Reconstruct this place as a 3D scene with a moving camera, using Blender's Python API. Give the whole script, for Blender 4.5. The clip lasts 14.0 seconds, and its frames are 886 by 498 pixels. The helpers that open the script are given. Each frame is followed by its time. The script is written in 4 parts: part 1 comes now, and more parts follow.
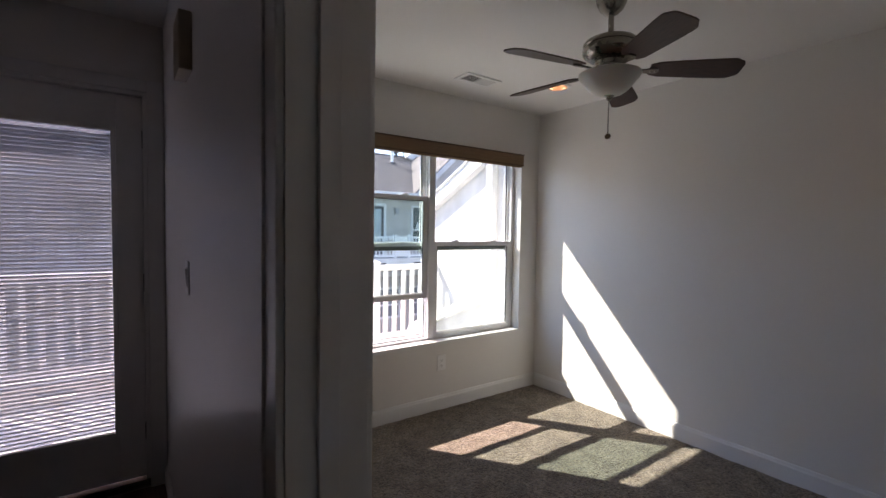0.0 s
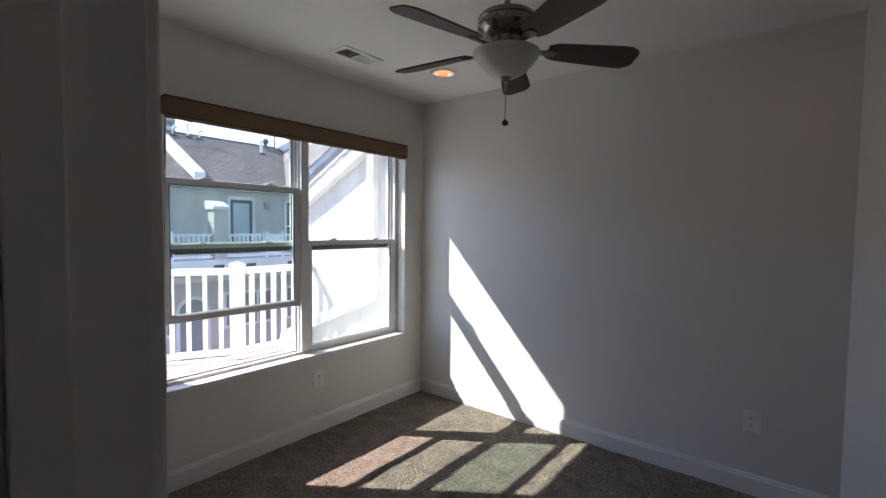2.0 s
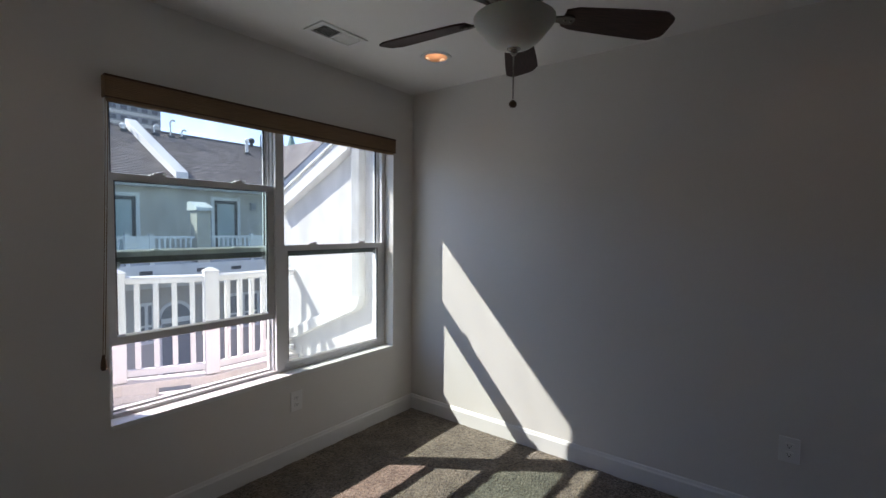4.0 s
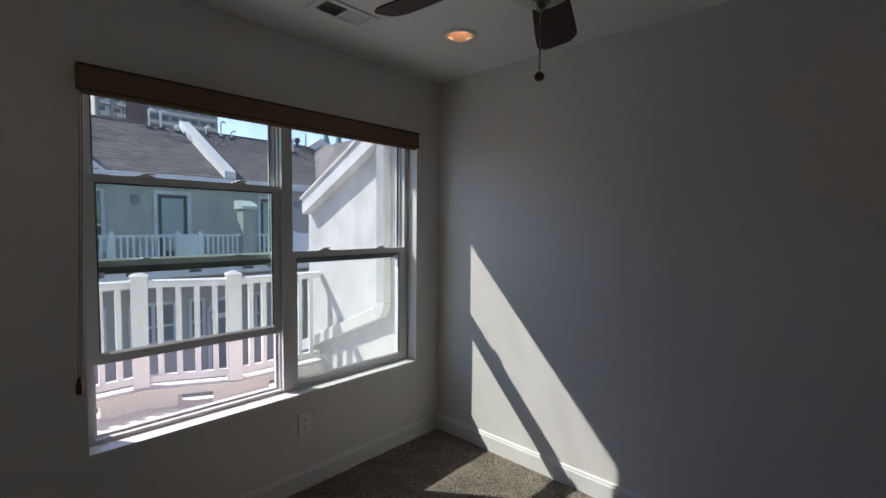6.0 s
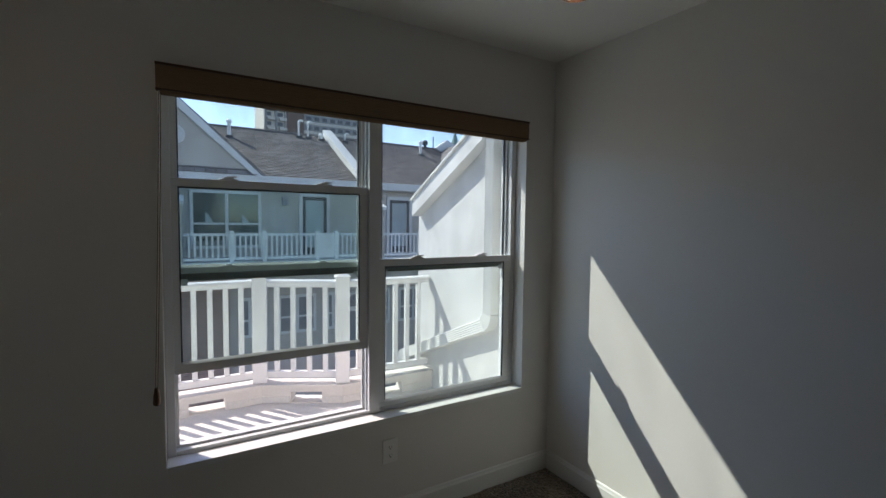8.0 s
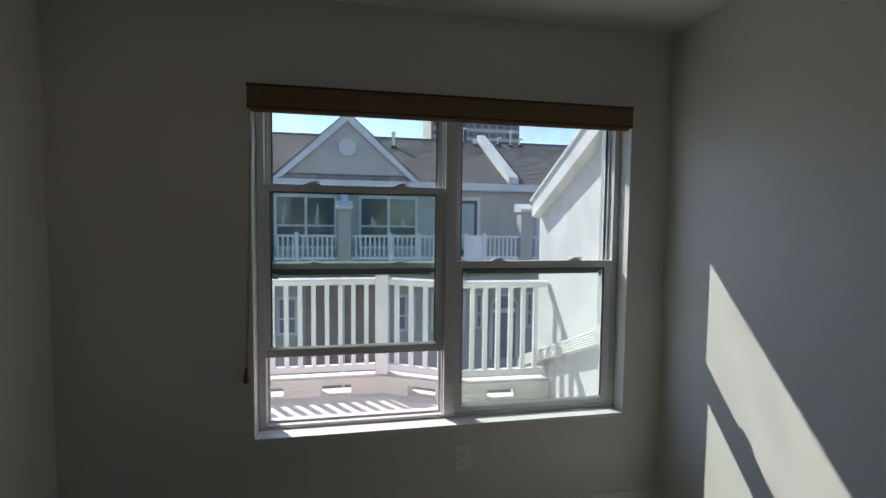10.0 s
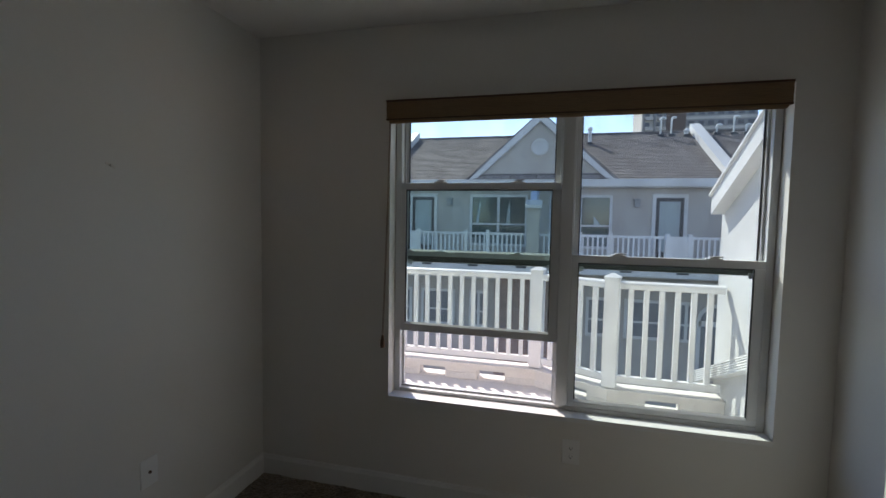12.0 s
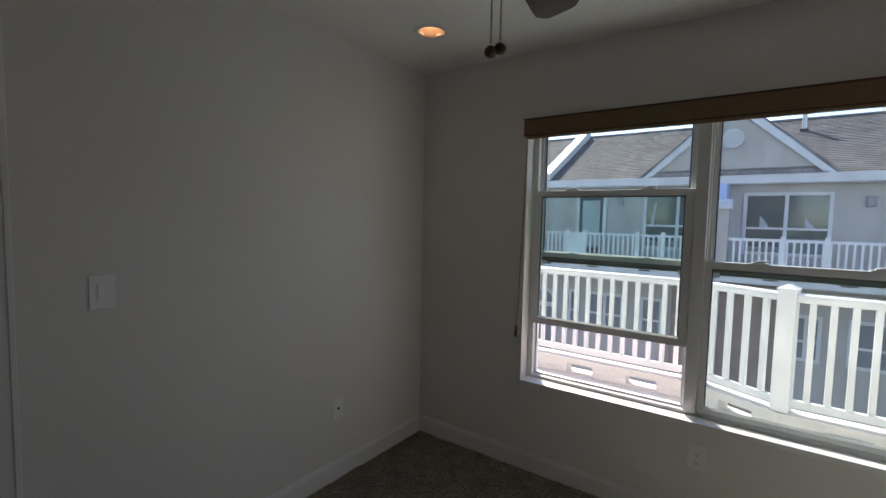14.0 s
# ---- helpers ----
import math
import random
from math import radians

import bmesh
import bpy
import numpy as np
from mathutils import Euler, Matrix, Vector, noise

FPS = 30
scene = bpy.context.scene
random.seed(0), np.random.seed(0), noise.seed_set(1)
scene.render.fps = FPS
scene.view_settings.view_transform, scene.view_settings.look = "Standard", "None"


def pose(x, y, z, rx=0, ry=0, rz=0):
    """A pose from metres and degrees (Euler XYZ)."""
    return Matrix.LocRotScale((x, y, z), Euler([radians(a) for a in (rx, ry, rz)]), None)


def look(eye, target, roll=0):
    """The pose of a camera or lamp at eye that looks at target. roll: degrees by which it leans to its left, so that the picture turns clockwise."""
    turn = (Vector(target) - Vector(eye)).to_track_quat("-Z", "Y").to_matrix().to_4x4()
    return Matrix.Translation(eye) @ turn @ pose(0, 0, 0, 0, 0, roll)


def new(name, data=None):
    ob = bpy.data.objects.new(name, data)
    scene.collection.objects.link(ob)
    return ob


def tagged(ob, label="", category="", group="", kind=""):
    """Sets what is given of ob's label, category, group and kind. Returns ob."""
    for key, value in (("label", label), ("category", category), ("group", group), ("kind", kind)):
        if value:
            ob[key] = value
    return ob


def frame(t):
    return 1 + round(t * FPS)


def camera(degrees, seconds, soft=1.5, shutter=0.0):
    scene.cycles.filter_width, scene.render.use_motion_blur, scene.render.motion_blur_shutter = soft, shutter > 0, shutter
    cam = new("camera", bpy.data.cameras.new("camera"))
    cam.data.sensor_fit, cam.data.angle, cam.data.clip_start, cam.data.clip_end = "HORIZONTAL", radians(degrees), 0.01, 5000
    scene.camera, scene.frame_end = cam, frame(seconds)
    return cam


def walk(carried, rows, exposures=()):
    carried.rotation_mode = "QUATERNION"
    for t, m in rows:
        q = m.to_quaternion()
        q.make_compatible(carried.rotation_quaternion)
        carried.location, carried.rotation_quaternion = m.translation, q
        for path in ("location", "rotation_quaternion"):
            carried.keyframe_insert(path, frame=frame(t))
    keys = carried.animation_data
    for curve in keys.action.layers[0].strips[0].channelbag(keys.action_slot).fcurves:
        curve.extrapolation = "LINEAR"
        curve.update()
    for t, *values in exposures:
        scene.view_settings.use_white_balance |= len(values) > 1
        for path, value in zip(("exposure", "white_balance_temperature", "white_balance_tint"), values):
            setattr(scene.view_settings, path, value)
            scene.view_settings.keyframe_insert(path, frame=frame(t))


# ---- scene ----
cam = camera(89.0, 14.0)
PATH = [
    (0, (-0.333, -2.83, 1.408), (0.835, -1.209, 1.32), 0.9),
    (0.5, (-0.31, -2.754, 1.409), (1.028, -1.27, 1.323), 1.0),
    (1, (-0.296, -2.715, 1.411), (1.166, -1.353, 1.323), 1.1),
    (1.5, (-0.225, -2.646, 1.412), (1.3, -1.355, 1.319), 0.8),
    (2, (-0.131, -2.569, 1.413), (1.422, -1.312, 1.315), 0.7),
    (2.5, (-0.028, -2.508, 1.41), (1.528, -1.262, 1.312), 0.8),
    (3, (0.01, -2.445, 1.4), (1.583, -1.232, 1.307), 0.5),
    (5.5, (0.371, -2.255, 1.468), (1.919, -0.993, 1.357), 0.7),
    (6, (0.456, -2.216, 1.466), (1.909, -0.845, 1.356), 0.5),
    (6.5, (0.534, -2.151, 1.466), (1.868, -0.665, 1.355), 0.5),
    (7, (0.628, -2.088, 1.472), (1.848, -0.507, 1.36), 0.5),
    (7.5, (0.716, -2.032, 1.49), (1.84, -0.382, 1.372), 0.6),
    (8, (0.811, -1.993, 1.496), (1.832, -0.277, 1.378), 0.7),
    (10.5, (1.31, -2.078, 1.49), (1.482, -0.089, 1.372), 0.8),
    (11, (1.414, -2.108, 1.486), (1.376, -0.112, 1.363), 1.1),
    (11.5, (1.529, -2.136, 1.468), (1.256, -0.159, 1.346), 1.1),
    (12, (1.614, -2.197, 1.466), (1.12, -0.263, 1.339), 1.0),
    (12.5, (1.693, -2.267, 1.461), (1.007, -0.392, 1.335), 1.2),
    (13, (1.78, -2.336, 1.485), (0.924, -0.534, 1.347), 1.2),
    (13.5, (1.839, -2.379, 1.498), (0.838, -0.655, 1.353), 1.3),
    (14, (1.915, -2.427, 1.493), (0.753, -0.805, 1.353), 1.2),
]
EXPOSURES = [(0.0, 2.6, 8100, 33), (0.5, 2.47, 7850, 31), (1.5, 2.58, 7700, 30), (2.0, 2.37, 7650, 30), (3.0, 1.97, 7500, 29), (5.5, 1.52, 7500, 30), (6.5, 1.18, 7500, 26), (7.1, 1.12, 7500, 25), (8.0, 1.26, 7500, 22), (10.5, 1.29, 7500, 22), (12.0, 1.31, 7550, 23), (13.0, 1.62, 7650, 23), (14.0, 1.79, 7750, 24)]
walk(cam, [(t, look(eye, target, roll)) for t, eye, target, roll in PATH], EXPOSURES)

# ---- world and sun ----
SUN_WAY = Vector((0.707, -1.0, -1.113)).normalized()
world = bpy.data.worlds.new("sky")
scene.world = world
world.use_nodes = True
wn = world.node_tree.nodes
sky = wn.new("ShaderNodeTexSky")
sky.sky_type, sky.sun_disc = "NISHITA", False
sky.altitude, sky.dust_density, sky.ozone_density = 4500, 0.1, 1.0
sky.sun_elevation, sky.sun_rotation = radians(42.3), radians(324.7)
wn["Background"].inputs["Strength"].default_value = 0.15
world.node_tree.links.new(sky.outputs[0], wn["Background"].inputs["Color"])
sun = new("sun", bpy.data.lights.new("sun", "SUN"))
sun.data.energy, sun.data.angle, sun.data.color = 2.5, radians(0.5), (0.975, 1.0, 0.985)
sun.matrix_world = look((-7, 10, 12), Vector((-7, 10, 12)) + SUN_WAY)


# ---- materials ----
def mat(name, base, rough=0.6, metal=0.0, vary=0.08, scale=6.0, fine=120.0, bump=0.15, dist=0.002, spec=0.5, per_piece=0.0):
    """Paint, plaster, metal or cloth: two scales of tone and a fine relief, in object metres."""
    m = bpy.data.materials.new(name)
    m.use_nodes = True
    nt = m.node_tree
    n, l = nt.nodes, nt.links
    b = n["Principled BSDF"]
    b.inputs["Roughness"].default_value, b.inputs["Metallic"].default_value = rough, metal
    b.inputs["Specular IOR Level"].default_value = spec
    co = n.new("ShaderNodeTexCoord")
    big, small = n.new("ShaderNodeTexNoise"), n.new("ShaderNodeTexNoise")
    big.inputs["Scale"].default_value, small.inputs["Scale"].default_value = scale, fine
    big.inputs["Detail"].default_value, small.inputs["Detail"].default_value = 5, 3
    for t in (big, small):
        l.new(co.outputs["Object"], t.inputs["Vector"])
    mix = n.new("ShaderNodeMath")
    mix.operation = "ADD"
    l.new(big.outputs["Fac"], mix.inputs[0]), l.new(small.outputs["Fac"], mix.inputs[1])
    ramp = n.new("ShaderNodeMapRange")
    ramp.inputs["From Min"].default_value, ramp.inputs["From Max"].default_value = 0.6, 1.4
    ramp.inputs["To Min"].default_value, ramp.inputs["To Max"].default_value = 1 - vary, 1 + vary
    l.new(mix.outputs[0], ramp.inputs["Value"])
    fac = ramp.outputs[0]
    if per_piece:
        info = n.new("ShaderNodeObjectInfo")
        pr = n.new("ShaderNodeMapRange")
        pr.inputs["To Min"].default_value, pr.inputs["To Max"].default_value = 1 - per_piece, 1 + per_piece
        l.new(info.outputs["Random"], pr.inputs["Value"])
        mu = n.new("ShaderNodeMath")
        mu.operation = "MULTIPLY"
        l.new(fac, mu.inputs[0]), l.new(pr.outputs[0], mu.inputs[1])
        fac = mu.outputs[0]
    col = n.new("ShaderNodeVectorMath")
    col.operation = "SCALE"
    col.inputs[0].default_value = base
    l.new(fac, col.inputs["Scale"])
    l.new(col.outputs[0], b.inputs["Base Color"])
    rr = n.new("ShaderNodeMapRange")
    rr.inputs["To Min"].default_value, rr.inputs["To Max"].default_value = max(0.02, rough - 0.08), min(1, rough + 0.08)
    l.new(big.outputs["Fac"], rr.inputs["Value"]), l.new(rr.outputs[0], b.inputs["Roughness"])
    if bump:
        bn = n.new("ShaderNodeBump")
        bn.inputs["Strength"].default_value, bn.inputs["Distance"].default_value = bump, dist
        l.new(small.outputs["Fac"], bn.inputs["Height"]), l.new(bn.outputs[0], b.inputs["Normal"])
    return m


def glass_mat(name, tint, gloss=0.05, clean=(0.955, 1.02), size=9, dust=(0.0, 0.05)):
    """Thin pane: tinted clear glass that lets the sun through in its tint, mottled for smudges and for light ripples.
    """
    m = bpy.data.materials.new(name)
    m.use_nodes = True
    n, l = m.node_tree.nodes, m.node_tree.links
    n.remove(n["Principled BSDF"])
    clear, shine, mix, fr, up, rg = (n.new(k) for k in ("ShaderNodeBsdfTransparent", "ShaderNodeBsdfGlossy", "ShaderNodeMixShader", "ShaderNodeLayerWeight", "ShaderNodeMath", "ShaderNodeMapRange"))
    co, smear, dirt_and_ripple, mp = (n.new(k) for k in ("ShaderNodeTexCoord", "ShaderNodeTexNoise", "ShaderNodeMapRange", "ShaderNodeMapping"))
    mp.inputs["Scale"].default_value = (1.0, 1.0, 0.45)
    mp.inputs["Rotation"].default_value = (0, 0.5, 0)
    smear.inputs["Scale"].default_value, smear.inputs["Detail"].default_value = size, 6
    # smudges in the tint also imitate the ripples of light in the sun patch
    dirt_and_ripple.inputs["From Min"].default_value, dirt_and_ripple.inputs["From Max"].default_value = 0.32, 0.66
    dirt_and_ripple.inputs["To Min"].default_value, dirt_and_ripple.inputs["To Max"].default_value = clean
    shade = n.new("ShaderNodeVectorMath")
    shade.operation, shade.inputs[0].default_value = "SCALE", tint
    l.new(co.outputs["Object"], mp.inputs[0]), l.new(mp.outputs[0], smear.inputs["Vector"]), l.new(smear.outputs["Fac"], dirt_and_ripple.inputs["Value"])
    l.new(dirt_and_ripple.outputs[0], shade.inputs["Scale"]), l.new(shade.outputs[0], clear.inputs["Color"])
    shine.inputs["Roughness"].default_value = 0.01
    fr.inputs["Blend"].default_value = 0.5
    up.operation, up.inputs[1].default_value = "POWER", 5.0
    rg.inputs["To Min"].default_value, rg.inputs["To Max"].default_value = gloss * 0.5, 0.5
    l.new(fr.outputs["Facing"], up.inputs[0]), l.new(up.outputs[0], rg.inputs["Value"])
    l.new(rg.outputs[0], mix.inputs[0]), l.new(clear.outputs[0], mix.inputs[1]), l.new(shine.outputs[0], mix.inputs[2])
    # a thin film of dust scatters the sunlight that falls on the pane
    film, veil, amount = n.new("ShaderNodeBsdfTranslucent"), n.new("ShaderNodeMixShader"), n.new("ShaderNodeMapRange")
    film.inputs["Color"].default_value = (0.9, 0.9, 0.92, 1)
    amount.inputs["From Min"].default_value, amount.inputs["From Max"].default_value = 0.7, 0.3
    amount.inputs["To Min"].default_value, amount.inputs["To Max"].default_value = dust
    l.new(smear.outputs["Fac"], amount.inputs["Value"]), l.new(amount.outputs[0], veil.inputs[0])
    l.new(mix.outputs[0], veil.inputs[1]), l.new(film.outputs[0], veil.inputs[2])
    l.new(veil.outputs[0], n["Material Output"].inputs["Surface"])
    return m


def lamp_mat(name, colour, strength):
    m = bpy.data.materials.new(name)
    m.use_nodes = True
    b = m.node_tree.nodes["Principled BSDF"]
    b.inputs["Base Color"].default_value = (*colour, 1)
    b.inputs["Emission Color"].default_value, b.inputs["Emission Strength"].default_value = (*colour, 1), strength
    return m


def wood_mat(name, base, rough, stretch=(1, 30, 1), contrast=0.3, spec=0.5):
    """Grain drawn out along the local x axis."""
    m = mat(name, base, rough, spec=spec)
    n, l = m.node_tree.nodes, m.node_tree.links
    co = [k for k in n if k.type == "TEX_COORD"][0]
    mp, wave = n.new("ShaderNodeMapping"), n.new("ShaderNodeTexNoise")
    mp.inputs["Scale"].default_value = stretch
    wave.inputs["Scale"].default_value, wave.inputs["Detail"].default_value = 8, 8
    l.new(co.outputs["Object"], mp.inputs[0]), l.new(mp.outputs[0], wave.inputs["Vector"])
    r = n.new("ShaderNodeMapRange")
    r.inputs["From Min"].default_value, r.inputs["From Max"].default_value = 0.3, 0.7
    r.inputs["To Min"].default_value, r.inputs["To Max"].default_value = 1 - contrast, 1 + contrast
    l.new(wave.outputs["Fac"], r.inputs["Value"])
    col = [k for k in n if k.type == "VECT_MATH"][0]
    l.new(r.outputs[0], col.inputs["Scale"])
    return m


def brick_mat(name, a, c, mortar, scale, bw, bh, gap=0.012, bump=0.5, vec="XZ"):
    """Coursed bricks or shingle tabs for surfaces that stay far away."""
    m = bpy.data.materials.new(name)
    m.use_nodes = True
    n, l = m.node_tree.nodes, m.node_tree.links
    b = n["Principled BSDF"]
    b.inputs["Roughness"].default_value = 0.9
    co, sep, com, br = (n.new(k) for k in ("ShaderNodeTexCoord", "ShaderNodeSeparateXYZ", "ShaderNodeCombineXYZ", "ShaderNodeTexBrick"))
    l.new(co.outputs["Object"], sep.inputs[0])
    l.new(sep.outputs["X"], com.inputs["X"]), l.new(sep.outputs["Z" if vec == "XZ" else "Y"], com.inputs["Y"])
    l.new(com.outputs[0], br.inputs["Vector"])
    br.inputs["Color1"].default_value, br.inputs["Color2"].default_value, br.inputs["Mortar"].default_value = (*a, 1), (*c, 1), (*mortar, 1)
    br.inputs["Scale"].default_value, br.inputs["Mortar Size"].default_value = scale, gap
    br.inputs["Brick Width"].default_value, br.inputs["Row Height"].default_value = bw, bh
    noi, mul = n.new("ShaderNodeTexNoise"), n.new("ShaderNodeVectorMath")
    noi.inputs["Scale"].default_value, noi.inputs["Detail"].default_value = 1.3, 8
    l.new(co.outputs["Object"], noi.inputs["Vector"])
    rg = n.new("ShaderNodeMapRange")
    rg.inputs["From Min"].default_value, rg.inputs["From Max"].default_value = 0.3, 0.7
    rg.inputs["To Min"].default_value, rg.inputs["To Max"].default_value = 0.88, 1.12
    l.new(noi.outputs["Fac"], rg.inputs["Value"])
    mul.operation = "SCALE"
    l.new(br.outputs["Color"], mul.inputs[0]), l.new(rg.outputs[0], mul.inputs["Scale"])
    l.new(mul.outputs[0], b.inputs["Base Color"])
    bn = n.new("ShaderNodeBump")
    bn.invert = True
    bn.inputs["Strength"].default_value, bn.inputs["Distance"].default_value = bump, 0.01
    l.new(br.outputs["Fac"], bn.inputs["Height"]), l.new(bn.outputs[0], b.inputs["Normal"])
    return m


def carpet_mat():
    m = bpy.data.materials.new("carpet_pile")
    m.use_nodes = True
    n, l = m.node_tree.nodes, m.node_tree.links
    b = n["Principled BSDF"]
    b.inputs["Roughness"].default_value, b.inputs["Specular IOR Level"].default_value = 1.0, 0.1
    b.inputs["Sheen Weight"].default_value = 0.3
    co = n.new("ShaderNodeTexCoord")
    tuft, patch, fibre = n.new("ShaderNodeTexVoronoi"), n.new("ShaderNodeTexNoise"), n.new("ShaderNodeTexNoise")
    tuft.inputs["Scale"].default_value, patch.inputs["Scale"].default_value, fibre.inputs["Scale"].default_value = 90, 9, 58
    patch.inputs["Detail"].default_value, fibre.inputs["Detail"].default_value = 6, 7
    fibre.inputs["Roughness"].default_value = 0.75
    for t in (tuft, patch, fibre):
        l.new(co.outputs["Object"], t.inputs["Vector"])
    ramp = n.new("ShaderNodeValToRGB")
    ramp.color_ramp.elements[0].position, ramp.color_ramp.elements[1].position = 0.34, 0.66
    ramp.color_ramp.elements[0].color, ramp.color_ramp.elements[1].color = (0.055, 0.038, 0.027, 1), (0.46, 0.372, 0.28, 1)
    l.new(fibre.outputs["Fac"], ramp.inputs[0])
    rg = n.new("ShaderNodeMapRange")
    rg.inputs["From Min"].default_value, rg.inputs["From Max"].default_value = 0.3, 0.7
    rg.inputs["To Min"].default_value, rg.inputs["To Max"].default_value = 0.62, 1.22
    l.new(patch.outputs["Fac"], rg.inputs["Value"])
    mul = n.new("ShaderNodeVectorMath")
    mul.operation = "SCALE"
    l.new(ramp.outputs[0], mul.inputs[0]), l.new(rg.outputs[0], mul.inputs["Scale"]), l.new(mul.outputs[0], b.inputs["Base Color"])
    add = n.new("ShaderNodeMath")
    add.operation = "SUBTRACT"
    l.new(fibre.outputs["Fac"], add.inputs[0]), l.new(tuft.outputs["Distance"], add.inputs[1])
    bn = n.new("ShaderNodeBump")
    bn.inputs["Strength"].default_value, bn.inputs["Distance"].default_value = 1.0, 0.02
    l.new(add.outputs[0], bn.inputs["Height"]), l.new(bn.outputs[0], b.inputs["Normal"])
    return m


WALL = mat("wall_paint", (0.775, 0.756, 0.724), 0.55, vary=0.025, scale=1.6, fine=260, bump=0.12, dist=0.0015)
WALL_HALL = mat("hall_satin_paint", (0.77, 0.755, 0.75), 0.38, vary=0.025, scale=1.6, fine=260, bump=0.06, dist=0.0008)
CEIL = mat("ceiling_paint", (0.83, 0.815, 0.79), 0.8, vary=0.02, scale=1.2, fine=220, bump=0.15, dist=0.0015)
TRIM = mat("trim_paint", (0.8, 0.8, 0.79), 0.32, vary=0.02, scale=3, fine=90, bump=0.05, dist=0.0006)
VINYL = mat("window_vinyl", (0.76, 0.77, 0.78), 0.38, vary=0.025, scale=5, fine=150, bump=0.04, dist=0.0005)
DARK_GASKET = mat("glazing_gasket", (0.05, 0.055, 0.06), 0.6, bump=0)
# dark grey that stands in for shade on the sash rails
RAIL_SHADE = mat("rail_shade", (0.16, 0.17, 0.17), 0.5, bump=0.03)
CARPET = carpet_mat()
PANE = glass_mat("window_glass", (0.85, 0.936, 0.92), dust=(0.0, 0.008))
# stronger mottling: dirty glass, and painted light ripples in the wall's sun patch
PANE_STREAKED = glass_mat("streaked_window_glass", (0.85, 0.925, 0.92), 0.05, (0.92, 1.03), 8, (0.003, 0.014))
DOOR_PANE = glass_mat("door_glass", (0.86, 0.87, 0.89))
PANE_FAR = mat("far_window_glass", (0.03, 0.07, 0.075), 0.05, vary=0.25, scale=0.8, bump=0)
BAMBOO = wood_mat("woven_bamboo", (0.25, 0.155, 0.085), 0.6, stretch=(2, 40, 160), contrast=0.35)
PLATE = mat("white_plastic", (0.86, 0.86, 0.85), 0.3, vary=0.015, bump=0)
TAN = mat("tan_plastic", (0.42, 0.34, 0.25), 0.5, vary=0.05, bump=0.03)
SLOT = mat("socket_slot", (0.02, 0.02, 0.02), 0.6, bump=0)
NICKEL = mat("brushed_nickel", (0.3, 0.28, 0.25), 0.26, metal=1.0, vary=0.06, scale=12, fine=400, bump=0.04, dist=0.0004)
DARK_NICKEL = mat("dark_nickel", (0.16, 0.145, 0.13), 0.35, metal=1.0, vary=0.08, scale=12, bump=0.03)
BLADE = wood_mat("dark_walnut_blade", (0.065, 0.034, 0.028), 0.5, stretch=(2, 40, 40), contrast=0.4, spec=0.3)
FROST = mat("frosted_glass", (0.62, 0.63, 0.56), 0.35, vary=0.04, scale=8, bump=0.03)
FROST.node_tree.nodes["Principled BSDF"].inputs["Subsurface Weight"].default_value = 0.3
BRONZE = mat("bronze_metal", (0.12, 0.07, 0.045), 0.4, metal=0.8, bump=0.03)
BULB = lamp_mat("warm_lamp", (1.0, 0.7, 0.45), 2.2)
CAN = mat("lamp_reflector", (0.4, 0.31, 0.24), 0.4, metal=0.0, vary=0.04, bump=0)
STUCCO = mat("white_stucco", (0.6, 0.595, 0.585), 0.9, vary=0.05, scale=1.8, fine=45, bump=0.4, dist=0.006)
STUCCO_FAR = mat("grey_stucco", (0.5, 0.46, 0.42), 0.9, vary=0.05, scale=0.7, fine=20, bump=0.25, dist=0.01)
CREAM = mat("cream_stucco", (0.74, 0.7, 0.655), 0.9, vary=0.07, scale=2.5, fine=60, bump=0.4, dist=0.004)
DECK = mat("deck_coating", (0.72, 0.69, 0.65), 0.8, vary=0.12, scale=3.0, fine=70, bump=0.3, dist=0.003)
RAIL = mat("white_vinyl_rail", (0.8, 0.79, 0.785), 0.4, vary=0.03, scale=4, fine=60, bump=0.03)
RAIL_FAR = mat("white_painted_rail", (0.8, 0.79, 0.79), 0.5, vary=0.03, bump=0)
SPOUT = mat("painted_gutter_metal", (0.74, 0.74, 0.72), 0.42, vary=0.04, scale=5, bump=0.05)
SHINGLE = brick_mat("asphalt_shingle", (0.17, 0.15, 0.145), (0.3, 0.27, 0.26), (0.06, 0.056, 0.056), 1.0, 0.32, 4.85 / 36, 0.01, 0.4, "XY")
SHINGLE_PALE = brick_mat("pale_shingle", (0.17, 0.155, 0.15), (0.24, 0.22, 0.21), (0.08, 0.08, 0.08), 1.0, 0.32, 0.145, 0.016, 0.7, "XY")
BRICK = brick_mat("dark_brick", (0.3, 0.2, 0.165), (0.4, 0.27, 0.22), (0.4, 0.37, 0.34), 1.0, 0.22, 0.075, 0.008, 0.5)
# paler copy of the far glass: reflected sky and haze put into the colour
PANE_LOW = mat("far_lower_glass_with_sky", (0.26, 0.27, 0.28), 0.1, vary=0.15, scale=0.8, bump=0)
FAR_TRIM = mat("far_white_trim", (0.68, 0.67, 0.66), 0.6, vary=0.04, scale=1.5, bump=0.05)
FAR_DARK = mat("far_dark_frame", (0.06, 0.065, 0.07), 0.5, bump=0)
FAR_PALE = mat("far_pale_fill", (0.4, 0.46, 0.46), 0.8, bump=0)
FAR_SHADE = mat("far_window_shade", (0.16, 0.2, 0.2), 0.3, vary=0.3, scale=1.2, bump=0)
TOWER_GLASS = mat("tower_window", (0.1, 0.1, 0.11), 0.3, vary=0.3, scale=0.3, bump=0)
